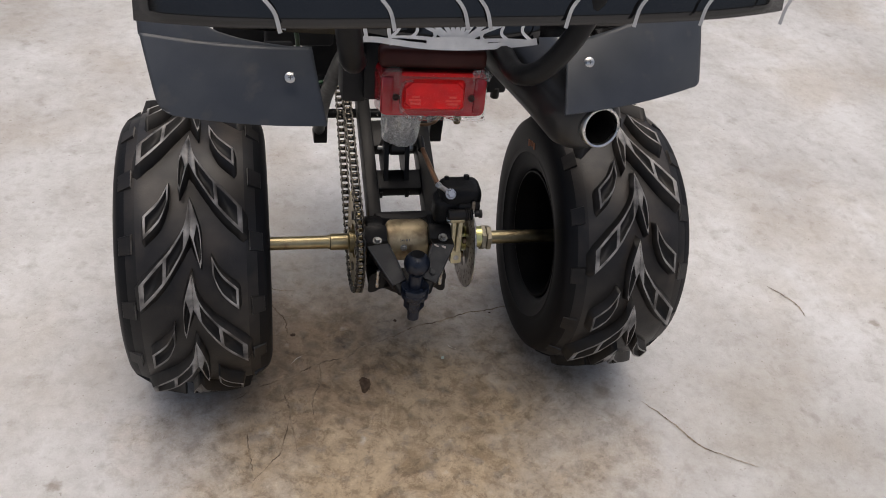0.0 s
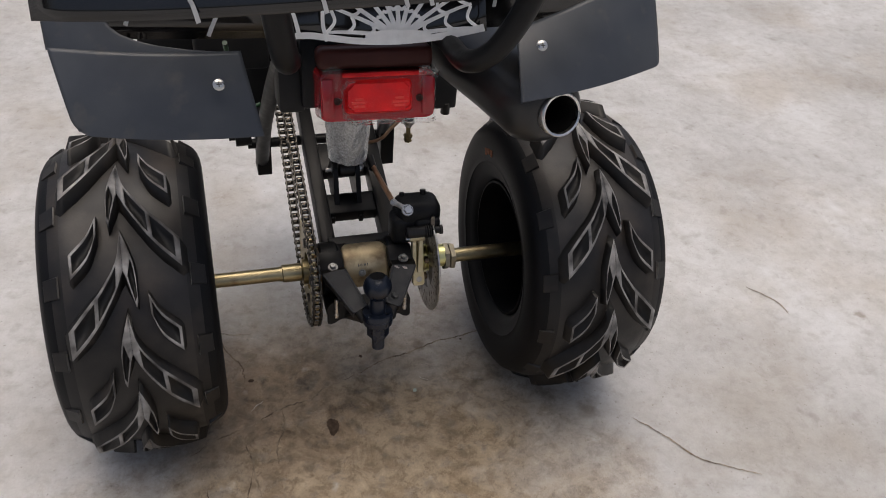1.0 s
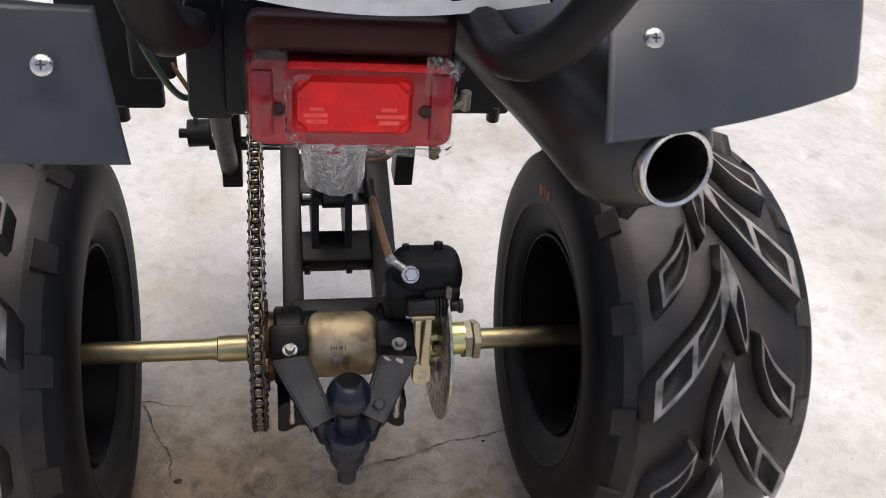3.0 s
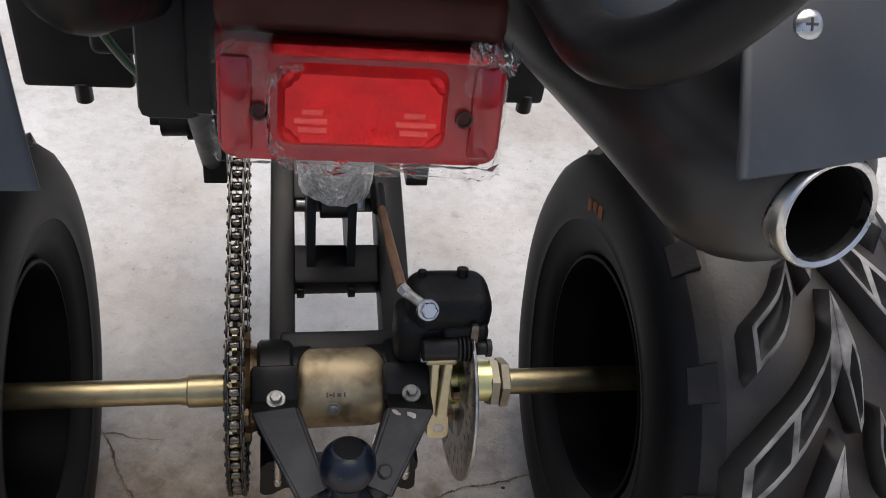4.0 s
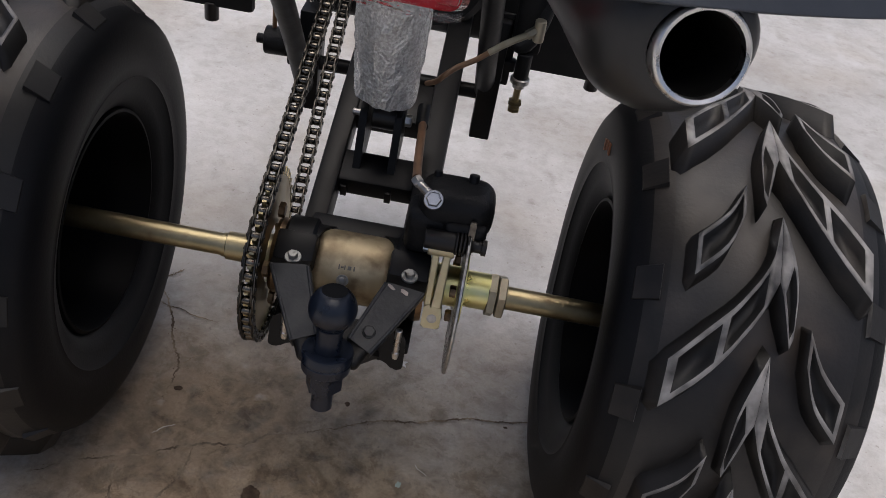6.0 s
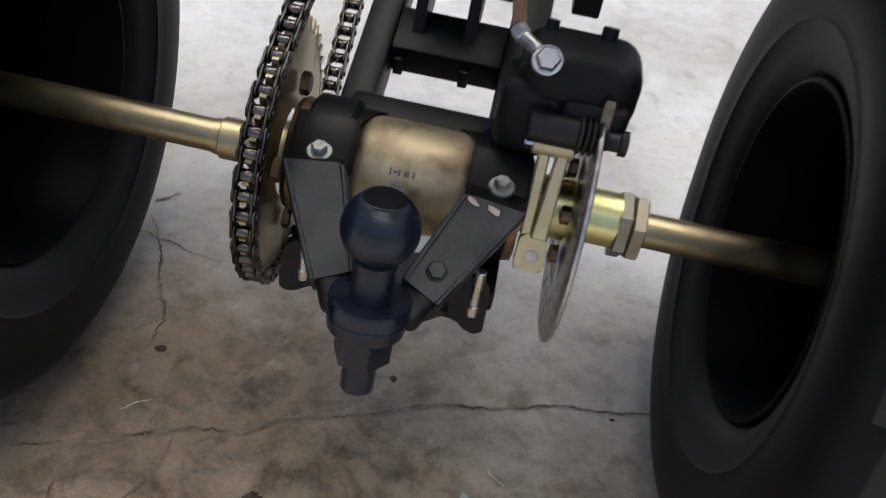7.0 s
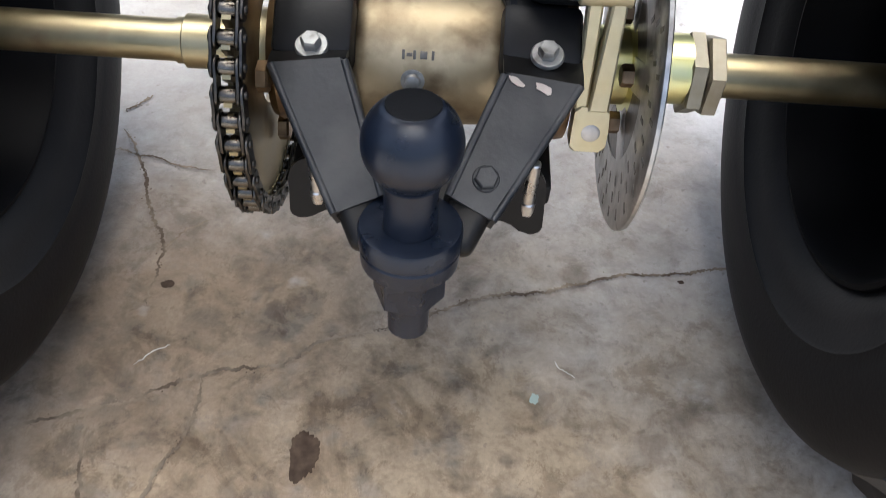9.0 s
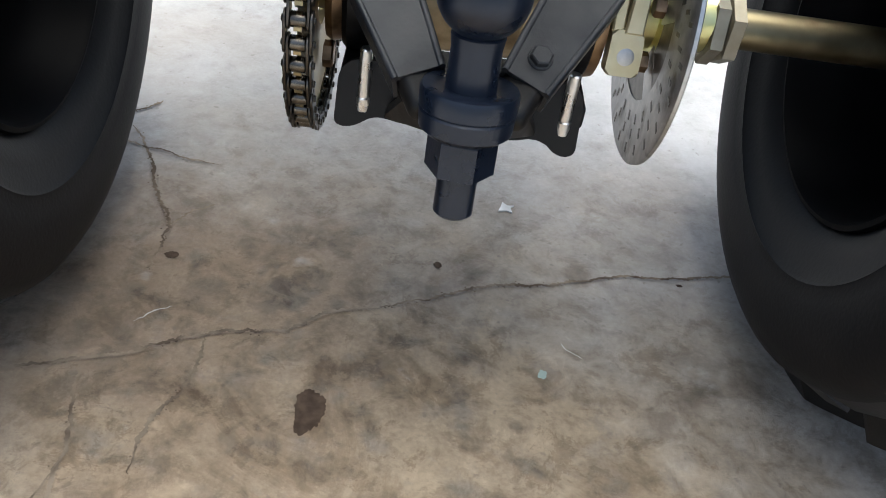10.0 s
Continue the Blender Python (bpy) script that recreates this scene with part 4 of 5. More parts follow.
lathe(bm, [(0, 0.0098), (0.0014, 0.0098), (0.0024, 0.0086), (0.0060, 0.0078), (0.0076, 0.0062), (0.0082, 0.0034), (0.0082, 0.0001)], along((0.0841, 0.0150, 0.2306), (0.0841, -0.985, 0.4806)), 28)
part("bracket_bolt", bm, WORN, bracket)

bm = bmesh.new()
block(bm, (0.052, 0.036, 0.3060), (0.1240, 0.090, 0.3530), 0.017, seg=5)
block(bm, (0.080, 0.030, 0.3040), (0.1200, 0.060, 0.3300), 0.006, seg=3)
block(bm, (0.044, 0.035, 0.2835), (0.087, 0.075, 0.3325), 0.010, seg=3)
caliper = part("brake_caliper", bm, CAST, quad, "black cast brake caliper")
bm = bmesh.new()
boot = [(0.062, 0.0087), (0.063, 0.0095), (0.090, 0.0095)]
for k in range(4):
    boot += [(0.0915 + 0.0035 * k, 0.0112), (0.0928 + 0.0035 * k, 0.0112), (0.0940 + 0.0035 * k, 0.0085)]
lathe(bm, boot + [(0.1085, 0.0058), (0.115, 0.0058), (0.1155, 0.0076), (0.1195, 0.0076), (0.120, 0.006)], Matrix.Translation((0.002, 0.027, 0.3135)), 24)
part("slide_pin", bm, RUBBER, caliper, "ribbed black rubber slide pin boot")
bm = bmesh.new()
slab(bm, rounded([(0.0, 0.0), (0.006, 0.0), (0.006, 0.034), (0.0, 0.034)], 0.002), Matrix.Translation((0.103, 0.027, 0.3035)) @ pose(0, 0, 0, 80), 0.004, 0.0006)
part("pad_spring", bm, OILY, caliper)
bm = bmesh.new()
hexbolt(bm, (0.066, 0.037, 0.3495), (0, -0.75, 0.66), 0.0072, 0.006, 0.0092, 0.003)
part("banjo_bolt", bm, STEEL, caliper)
bm = bmesh.new()
rod(bm, (0.048, 0.055, 0.3545), (0.062, 0.043, 0.3505), 0.0042, 16)
rod(bm, (0.046, 0.058, 0.3555), (0.051, 0.052, 0.3535), 0.0054, 6)
part("banjo_fitting", bm, WORN, caliper)
bm = bmesh.new()
rod(bm, (0.100, 0.072, 0.3480), (0.100, 0.076, 0.3590), 0.005, 12)
part("bleed_nipple", bm, CAST, caliper)
bm = bmesh.new()
rod(bm, (0.066, 0.072, 0.3460), (0.066, 0.076, 0.3570), 0.004, 12)
part("pad_pin", bm, CAST, caliper)
bm = bmesh.new()
sweep(bm, [(0.047, 0.058, 0.3555), (0.044, 0.098, 0.354), (0.0415, 0.145, 0.351), (0.0395, 0.178, 0.350)], 0.0042)
hose = part("brake_hose", bm, HOSE, quad, "brown brake hose")
bm = bmesh.new()
rod(bm, (0.0397, 0.164, 0.3475), (0.0385, 0.192, 0.355), 0.0068, 16)
part("hose_grommet", bm, FRAME, hose)
bm = bmesh.new()
sweep(bm, [(0.0372, 0.187, 0.3848), (0.0476, 0.167, 0.3999), (0.0541, 0.154, 0.414), (0.0653, 0.162, 0.4212), (0.0823, 0.177, 0.4256), (0.0962, 0.178, 0.4379)], 0.0028)
part("hose_run", bm, HOSE, hose)
bm = bmesh.new()
sweep(bm, [(0.0925, 0.177, 0.4349), (0.1083, 0.179, 0.447), (0.126, 0.182, 0.458)], 0.0034)
sleeve_bm = bmesh.new()
rod(sleeve_bm, (0.1251, 0.182, 0.457), (0.1362, 0.185, 0.4648), 0.0048, 6)
rod(sleeve_bm, (0.1366, 0.185, 0.4518), (0.136, 0.185, 0.4737), 0.0056, 14)
part("hose_union", sleeve_bm, NUT, hose, "dull steel hose union")
part("hose_sleeve", bm, NUT, hose, "dull metal hose sleeve")

# tow hitch
HX, HY = -0.0015, -0.086
hitch_lean = Matrix.Translation((0, -0.0650, 0.2912)) @ pose(0, 0, 0, -9.0) @ Matrix.Translation((0, 0.086, -0.2900))
bm = bmesh.new()
lathe(bm, [(0.2245, 0.010), (0.2245, 0.0185), (0.2275, 0.0220), (0.2355, 0.0226), (0.2365, 0.0219), (0.2375, 0.0228), (0.2450, 0.0231), (0.2470, 0.0223), (0.2476, 0.0200), (0.2465, 0.012)],
      hitch_lean @ Matrix.Translation((HX, HY, 0)) @ pose(0, 0, 0, 0, -90, 0), 48, close=True)
hitch = part("tow_hitch", bm, HITCH, quad, "dark blue-black powder coated tow ball hitch")
bm = bmesh.new()
ball_r, ball_z = 0.0212, 0.2900
profile = [(0.2455, 0.0118), (0.265, 0.0116), (0.2710, 0.0125)]
for k in range(15):
    a = radians(-58 + 115 * k / 14)
    profile.append((ball_z + ball_r * math.sin(a), ball_r * math.cos(a)))
profile += [(profile[-1][0] + 0.0002, 0.0001)]
lathe(bm, profile, hitch_lean @ Matrix.Translation((HX, HY, 0)) @ pose(0, 0, 0, 0, -90, 0), 64)
tow_ball = part("tow_ball", bm, HITCH, hitch, "black steel tow ball with flat top")
# black disc on the flat top paints the dark reflection seen in it
bm = bmesh.new()
top_z = profile[-1][0]
lathe(bm, [(top_z - 0.0006, 0.0114), (top_z + 0.0003, 0.0112), (top_z + 0.0004, 0.0104), (top_z + 0.0004, 0.0001)], hitch_lean @ Matrix.Translation((HX, HY, 0)) @ pose(0, 0, 0, 0, -90, 0), 40)
part("ball_top", bm, FRAME, tow_ball, "flat ball top with its dark reflection painted in")
bm = bmesh.new()
lathe(bm, [(0.2040, 0.0135), (0.2055, 0.0168), (0.2225, 0.0168), (0.225, 0.0155), (0.225, 0.009), (0.2040, 0.009)], hitch_lean @ Matrix.Translation((HX, HY, 0)) @ pose(0, 0, 0, 0, -90, 0) @ pose(0, 0, 0, 22), 6, close=True)
part("hitch_nut", bm, HITCH, hitch, "black hexagon nut", smooth=False)
bm = bmesh.new()
rod(bm, hitch_lean @ Vector((HX, HY, 0.1815)), hitch_lean @ Vector((HX, HY, 0.206)), 0.0098, 32, cham=0.0015)
part("threaded_shank", bm, HITCH, hitch)

# tongue that carries the collar, with a web down to each corner of the lower plate
bm = bmesh.new()
slab(bm, rounded([(-0.0205, -0.062), (0.0195, -0.062), (0.0400, -0.030), (0.040, -0.010), (-0.041, -0.010), (-0.0410, -0.030)], 0.005),
     Matrix.Translation((0, 0, 0.2275)) @ pose(0, 0, 0, 10), 0.007, 0.0012)
for q in (-1, 1):
    face = [Vector(c) for c in ((q * 0.042, -0.012, 0.192), (q * 0.022, -0.012, 0.192), (q * 0.014, -0.060, 0.216), (q * 0.026, -0.052, 0.234))]
    out = (face[1] - face[0]).cross(face[3] - face[0]).normalized() * 0.0022
    rings = [[bm.verts.new(c + out * k) for c in face] for k in (-1, 1)]
    bm.faces.new(rings[0])
    bm.faces.new(rings[1])
    for k in range(4):
        bm.faces.new((rings[0][k], rings[0][(k + 1) % 4], rings[1][(k + 1) % 4], rings[1][k]))
part("hitch_tongue", bm, PLATE, hitch, "black steel tongue plate with webs")


def hitch_arm(s, top, foot, cut_in, cut_out, tab_z):
    """A folded channel bar from the clamp bolt down to the ball's collar, bent level at its top to carry the bolt."""
    top, foot = Vector(top), Vector(foot)
    go = (foot - top).normalized()
    up = Vector((0, -0.62, 0.78))
    side = go.cross(up).normalized()
    up = side.cross(go).normalized()
    m = Matrix((go, side, up)).transposed().to_4x4()
    m.translation = top
    n = (foot - top).length
    bm = bmesh.new()
    u_minus, u_plus = (cut_in, cut_out) if s < 0 else (cut_out, cut_in)
    slab(bm, rounded([(u_minus, -0.0175), (n, -0.0125), (n, 0.0125), (u_plus, 0.0175)], 0.003), m @ Matrix.Translation((0, 0, -0.003)), 0.003, 0.0008)
    for q, u in ((1, u_plus), (-1, u_minus)):
        lip = [(u + 0.001, 0.0164), (u * 0.5 + n * 0.5, 0.0140), (n, 0.0112)]
        sweep(bm, [m @ Vector((a, q * b, -0.0012)) for a, b in lip], 0.0020, 10)
        edge = [(u + 0.002, q * 0.0160), (n, q * 0.0108), (n, q * 0.0128), (u + 0.002, q * 0.0182)]
        slab(bm, edge, m @ Matrix.Translation((0, 0, -0.016)), 0.0150, 0.0006)
    arm = part("hitch_arm", bm, ARM, hitch, "dusty dark steel bar with folded edges")
    bm = bmesh.new()
    a, b = m @ Vector((u_minus, -0.0175, -0.0006)), m @ Vector((u_plus, 0.0175, -0.0006))
    back = [Vector((q.x * 1.02, 0.030, tab_z)) for q in (b, a)]
    mid = [b.lerp(back[0], 0.2) + Vector((0, 0, 0.0010)), a.lerp(back[1], 0.2) + Vector((0, 0, 0.0010))]
    rows = [[a, b], [mid[1], mid[0]], [back[1], back[0]]]
    grid = [[bm.verts.new(r[0].lerp(r[1], k / 6)) for k in range(7)] for r in rows]
    for ra, rb in zip(grid, grid[1:]):
        for k in range(6):
            bm.faces.new((ra[k], ra[k + 1], rb[k + 1], rb[k]))
    made = bmesh.ops.extrude_face_region(bm, geom=bm.faces[:])
    bmesh.ops.translate(bm, vec=(0, 0.001, -0.004), verts=[v for v in made["geom"] if isinstance(v, bmesh.types.BMVert)])
    part("bolt_tab", bm, PLATE, arm, "black level tab under the bolt")
    return arm, m


hitch_arm(-1, (-0.0560, 0.004, 0.2755), (-0.0257, -0.0611, 0.2470), 0.0085, -0.003, 0.2620)
right_arm, rm = hitch_arm(1, (0.0580, 0.002, 0.2785), (0.0243, -0.0601, 0.2480), 0.0135, 0.000, 0.2670)
for x, y, z in ((-0.0540, 0.0165, 0.2705), (0.0567, 0.0145, 0.2745)):
    bm = bmesh.new()
    hexbolt(bm, (x, y - 0.003, z + 0.0020), (0, -0.22, 0.97), 0.0049, 0.0050, 0.0080, 0.0020)
    part("hitch_bolt", bm, BOLT, hitch, "bright flanged hexagon bolt")
bm = bmesh.new()
hexbolt(bm, rm @ Vector((0.062, 0.0005, 0.0)), rm.to_3x3() @ Vector((0, 0, 1)), 0.0056, 0.0032, 0.0062, 0.0012)
part("arm_bolt", bm, ARM, hitch)
for q, x in ((-1, -0.0225), (1, 0.0205)):
    bm = bmesh.new()
    block(bm, (-0.0105, -0.013, -0.008), (0.0105, 0.015, 0.006), 0.0055, Matrix.Translation((x, -0.0620, 0.2385)) @ pose(0, 0, 0, 24, q * 8, q * -24), 4)
    part("gusset", bm, PLATE, hitch)
rnd = random.Random(4)
for cx, cy, w in ((0.0150, 0.0105, 0.0040), (0.0115, -0.002, 0.0046)):
    bm = bmesh.new()
    slab(bm, [(cx + w * rnd.uniform(0.5, 0.9) * math.cos(a) * 0.6, cy + w * rnd.uniform(0.7, 1.2) * math.sin(a)) for a in np.linspace(0, 6.28, 11)[:-1]], rm @ Matrix.Translation((0, 0, 0.0002)), 0.0006)
    part("paint_chip", bm, BARE, right_arm, "bare metal where paint has chipped", smooth=False)
# shock wrapped in foil
bm = bmesh.new()
rnd = random.Random(9)
rings = []
for i in range(26):
    t = i / 25
    base = Vector((-0.002 - 0.002 * t, 0.172 - 0.02 * t, 0.372 + 0.235 * t))
    r = 0.0310 + 0.0050 * min(1, t * 3)
    rings.append([bm.verts.new(base + Vector(((r + rnd.uniform(-0.0013, 0.0013)) * math.cos(a), (r + rnd.uniform(-0.0013, 0.0013)) * math.sin(a), rnd.uniform(-0.001, 0.001) - 0.003 * math.cos(a) * (1 - t) ** 6)))
                  for a in np.linspace(0, 2 * math.pi, 41)[:-1]])
for ra, rb in zip(rings, rings[1:]):
    for k in range(40):
        bm.faces.new((ra[k], ra[(k + 1) % 40], rb[(k + 1) % 40], rb[k]))
bm.faces.new(rings[0])
bm.faces.new(rings[-1])
part("shock_absorber", bm, FOIL, quad, "shock absorber wrapped in crinkled silver foil", smooth=False)

# tail light
LX, LY, LZ = -0.0095, -0.068, 0.6055
lamp_m = Matrix.Translation((LX, LY, LZ)) @ pose(0, 0, 0, 90 - 14, 0, -2.0)


def lens_block(w, h, d0, d1, r, mat, name, parent, label="", inset=0.0):
    """A rounded, slightly drafted block in the lamp's frame: x across, y up, z towards the rear."""
    bm = bmesh.new()
    a = rounded([(-w, -h), (w, -h), (w, h), (-w, h)], r)
    b = rounded([(-w + inset, -h + inset), (w - inset, -h + inset), (w - inset, h - inset), (-w + inset, h - inset)], r)
    low = [bm.verts.new(lamp_m @ Vector((x, y, d0))) for x, y in a]
    high = [bm.verts.new(lamp_m @ Vector((x, y, d1))) for x, y in b]
    k = len(a)
    faces = [bm.faces.new(low), bm.faces.new(high)]
    for i in range(k):
        bm.faces.new((low[i], low[(i + 1) % k], high[(i + 1) % k], high[i]))
    bmesh.ops.bevel(bm, geom=list(faces[1].edges), offset=0.003, segments=2, affect="EDGES")
    return part(name, bm, mat, parent, label)


lamp = lens_block(0.076, 0.034, -0.035, 0.0, 0.010, RED, "tail_light", quad, "red plastic tail light in clear wrapping film", inset=0.004)
lens_block(0.044, 0.0225, -0.002, 0.007, 0.008, RED_BRIGHT, "reflector", lamp, "bright red prismatic reflector", inset=0.005)
for s in (1, -1):
    bm = bmesh.new()
    block(bm, (s * 0.063 - 0.008, -0.026, -0.003), (s * 0.063 + 0.008, 0.024, 0.0035), 0.003, lamp_m)
    part("side_lens", bm, RED, lamp)
    bm = bmesh.new()
    lathe(bm, [(0, 0.0048), (0.002, 0.0046), (0.002, 0.0034), (-0.001, 0.003), (-0.001, 0.0001)], lamp_m @ Matrix.Translation((s * 0.052, -0.004, 0.0015)) @ pose(0, 0, 0, 0, -90, 0), 18)
    part("lens_screw", bm, RED_DARK, lamp)
bm = bmesh.new()
block(bm, (-0.074, 0.0315, -0.04), (0.072, 0.0595, -0.0055), 0.008, lamp_m, 3)
part("top_lens", bm, RED_DARK, lamp, "dark red upper lens")
bm = bmesh.new()
block(bm, (-0.045, 0.0245, -0.004), (0.062, 0.0305, 0.0012), 0.0012, lamp_m)
part("lens_step", bm, RED_BRIGHT, lamp)
bm = bmesh.new()
block(bm, (-0.092, -0.022, -0.13), (0.078, 0.07, -0.036), 0.006, lamp_m)
part("housing", bm, FRAME, lamp)
bm = bmesh.new()
block(bm, (-0.120, -0.030, -0.125), (-0.086, 0.062, -0.050), 0.006, lamp_m)
part("side_cover", bm, DARK, lamp, "black plastic cover beside the lamp")
# crumpled clear film round the lamp
bm = bmesh.new()
grid = []
for i in range(25):
    row = []
    for j in range(49):
        u, v = -1 + 2 * j / 48, -1 + 2 * i / 24
        edge = max(abs(u) ** 8, abs(v) ** 8)
        q = Vector((u * 0.0765, v * 0.0355, 0.0088 - 0.020 * edge))
        q += Vector((0, 0, 1)) * (0.0045 * noise.noise(Vector((u * 6, v * 3.2, 3.0))) + 0.002 * noise.noise(Vector((u * 17, v * 9, 8.0)))) * (0.35 + 0.65 * max(abs(u), abs(v)) ** 2)
        q += Vector((rnd.uniform(-1, 1), rnd.uniform(-1, 1), 0)) * 0.0006
        row.append(bm.verts.new(lamp_m @ q))
    grid.append(row)
for a, b in zip(grid, grid[1:]):
    for j in range(48):
        bm.faces.new((a[j], a[j + 1], b[j + 1], b[j]))
wrap = part("wrapping_film", bm, FILM, lamp, "crumpled clear plastic film", smooth=False)
wrap.visible_shadow = False
# thin pale bars paint the glints at both sides of the reflector
for s in (-1, 1):
    for k in range(3):
        bm = bmesh.new()
        w = (0.0075, 0.0095, 0.0055)[k]
        block(bm, (s * 0.0255 - w, -0.0125 + 0.0046 * k, 0.006), (s * 0.0255 + w + s * 0.002 * (k == 1), -0.0092 + 0.0046 * k, 0.0076), 0.0006, lamp_m)
        part("glint_bar", bm, RED_GLINT, lamp, smooth=False)


def fold(points, width, seed):
    """A crumpled double strip of film along points in the lamp's frame."""
    rnd = random.Random(seed)
    pts = smooth_path(points, 7)
    bm = bmesh.new()
    rows = []
    for i, q in enumerate(pts):
        way = (pts[min(i + 1, len(pts) - 1)] - pts[max(i - 1, 0)]).normalized()
        side = way.cross(Vector((0, 0, 1))).normalized()
        row = []
        for j in range(7):
            u = j / 6 - 0.5
            row.append(bm.verts.new(lamp_m @ (q + side * width * u * rnd.uniform(0.75, 1.2) + Vector((0, 0, rnd.uniform(-0.0016, 0.0022))))))
        rows.append(row)
    for a, b in zip(rows, rows[1:]):
        for j in range(6):
            bm.faces.new((a[j], a[j + 1], b[j + 1]))
            bm.faces.new((a[j], b[j + 1], b[j]))
    ob = part("film_fold", bm, FOLD, lamp, "folds of clear film, whitened for their glints", smooth=False)
    ob.visible_shadow = False


fold([(-0.068, 0.031, 0.008), (-0.058, 0.036, 0.009), (-0.046, 0.033, 0.009)], 0.010, 1)
fold([(-0.053, 0.030, 0.008), (-0.0515, 0.02, 0.007), (-0.052, 0.010, 0.006)], 0.008, 2)
fold([(0.050, 0.033, 0.009), (0.062, 0.032, 0.010), (0.076, 0.026, 0.006)], 0.011, 3)
fold([(0.055, 0.030, 0.008), (0.0535, 0.02, 0.007), (0.054, 0.010, 0.007)], 0.008, 4)
fold([(-0.046, -0.018, 0.010), (-0.038, -0.026, 0.011), (-0.028, -0.033, 0.009)], 0.007, 5)
fold([(0.046, -0.032, 0.006), (0.06, -0.034, 0.005), (0.074, -0.032, 0.002)], 0.006, 6)
fold([(-0.030, 0.0225, 0.011), (-0.040, 0.0205, 0.011), (-0.0455, 0.013, 0.011)], 0.005, 7)
fold([(-0.046, 0.018, 0.010), (-0.0475, 0.0, 0.010), (-0.046, -0.018, 0.010)], 0.0026, 8)
fold([(-0.046, -0.026, -0.095), (-0.046, -0.044, -0.098), (-0.040, -0.056, -0.100)], 0.018, 11)
fold([(-0.03, -0.0315, 0.008), (0.0, -0.030, 0.009), (0.045, -0.0315, 0.008)], 0.008, 9)

# exhaust
bm = bmesh.new()
tip, back = Vector((0.196, -0.165, 0.616)), Vector((0.094, 0.40, 0.609))
loft = []
for d, r in ((0.010, 0.0270), (0.008, 0.0282), (0.0095, 0.0335), (0.013, 0.0385), (0.019, 0.0423), (0.028, 0.0448), (0.045, 0.0466), (0.12, 0.048), (0.36, 0.060), (0.46, 0.045), (0.5, 0.02)):
    ease = min(1.0, max(0.0, d - 0.008) / 0.03)
    m = along(tip, back) @ Matrix.Translation((d, 0, 0))
    loft.append([bm.verts.new(m @ Vector((0, r * math.cos(2 * math.pi * k / 48), r * math.sin(2 * math.pi * k / 48))) + Vector((-0.0095, 0, -0.0105)) * ease) for k in range(48)])
for ra, rb in zip(loft, loft[1:]):
    for k in range(48):
        bm.faces.new((ra[k], ra[(k + 1) % 48], rb[(k + 1) % 48], rb[k]))
tip_m = along(tip, (0.100, 0.38, 0.46))
muffler = part("muffler", bm, MUFFLER, quad, "satin black exhaust muffler")
bm = bmesh.new()
lathe(bm, [(-0.002, 0.0274), (-0.003, 0.0262), (-0.002, 0.0240), (0.004, 0.0237), (0.02, 0.0264), (0.0, 0.0280)], tip_m, 48, close=True)
part("exhaust_tip", bm, STEEL, muffler, "bright polished exhaust tip ring")
bm = bmesh.new()
lathe(bm, [(0.004, 0.0266), (0.008, 0.0266), (0.042, 0.0290), (0.05, 0.03)], tip_m, 40, cap=False)
part("tip_sleeve", bm, MUFFLER, muffler)
bm = bmesh.new()
lathe(bm, [(0.0035, 0.0236), (0.09, 0.0225), (0.24, 0.0215), (0.24, 0.0001)], tip_m, 40, cap=False)
part("tip_baffle", bm, PIPE_BLACK, muffler)

# frame tubes, brackets and inner panels
bm = bmesh.new()
sweep(bm, [(-0.1586, -0.155, 0.8825), (-0.1447, -0.15, 0.7812), (-0.1305, -0.125, 0.694), (-0.1199, -0.07, 0.6617), (-0.1181, 0.05, 0.5951), (-0.1226, 0.24, 0.4119), (-0.1218, 0.373, 0.2482)], 0.016, radii=[0.016, 0.016, 0.016, 0.0145, 0.0125, 0.012, 0.012])
part("frame_tube", bm, FRAME, quad, "black bent steel frame tube")
bm = bmesh.new()
sweep(bm, [(0.1414, -0.198, 0.8964), (0.1237, -0.205, 0.7964), (0.0951, -0.19, 0.7217), (0.0732, -0.15, 0.6875), (0.0743, -0.05, 0.6702), (0.0789, 0.12, 0.6068), (0.1001, 0.355, 0.3028)], 0.0135, radii=[0.0135, 0.0135, 0.0135, 0.0135, 0.0125, 0.012, 0.012])
part("frame_tube", bm, FRAME, quad, "black bent steel frame tube")
bm = bmesh.new()
block(bm, (-0.1315, 0.357, 0.229), (-0.1055, 0.392, 0.36), 0.002)
part("footrest_bracket", bm, FRAME, quad)
bm = bmesh.new()
block(bm, (0.092, 0.335, 0.2446), (0.117, 0.370, 0.40), 0.002)
part("footrest_bracket", bm, FRAME, quad)
bm = bmesh.new()
rod(bm, (-0.1455, 0.370, 0.290), (0.118, 0.360, 0.296), 0.009, 18)
part("cross_tube", bm, FRAME, quad)
bm = bmesh.new()
rod(bm, (-0.141, 0.345, 0.322), (-0.168, 0.345, 0.321), 0.017, 20)
rod(bm, (-0.168, 0.345, 0.321), (-0.179, 0.345, 0.321), 0.006, 12)
part("brake_switch", bm, CAST, quad)
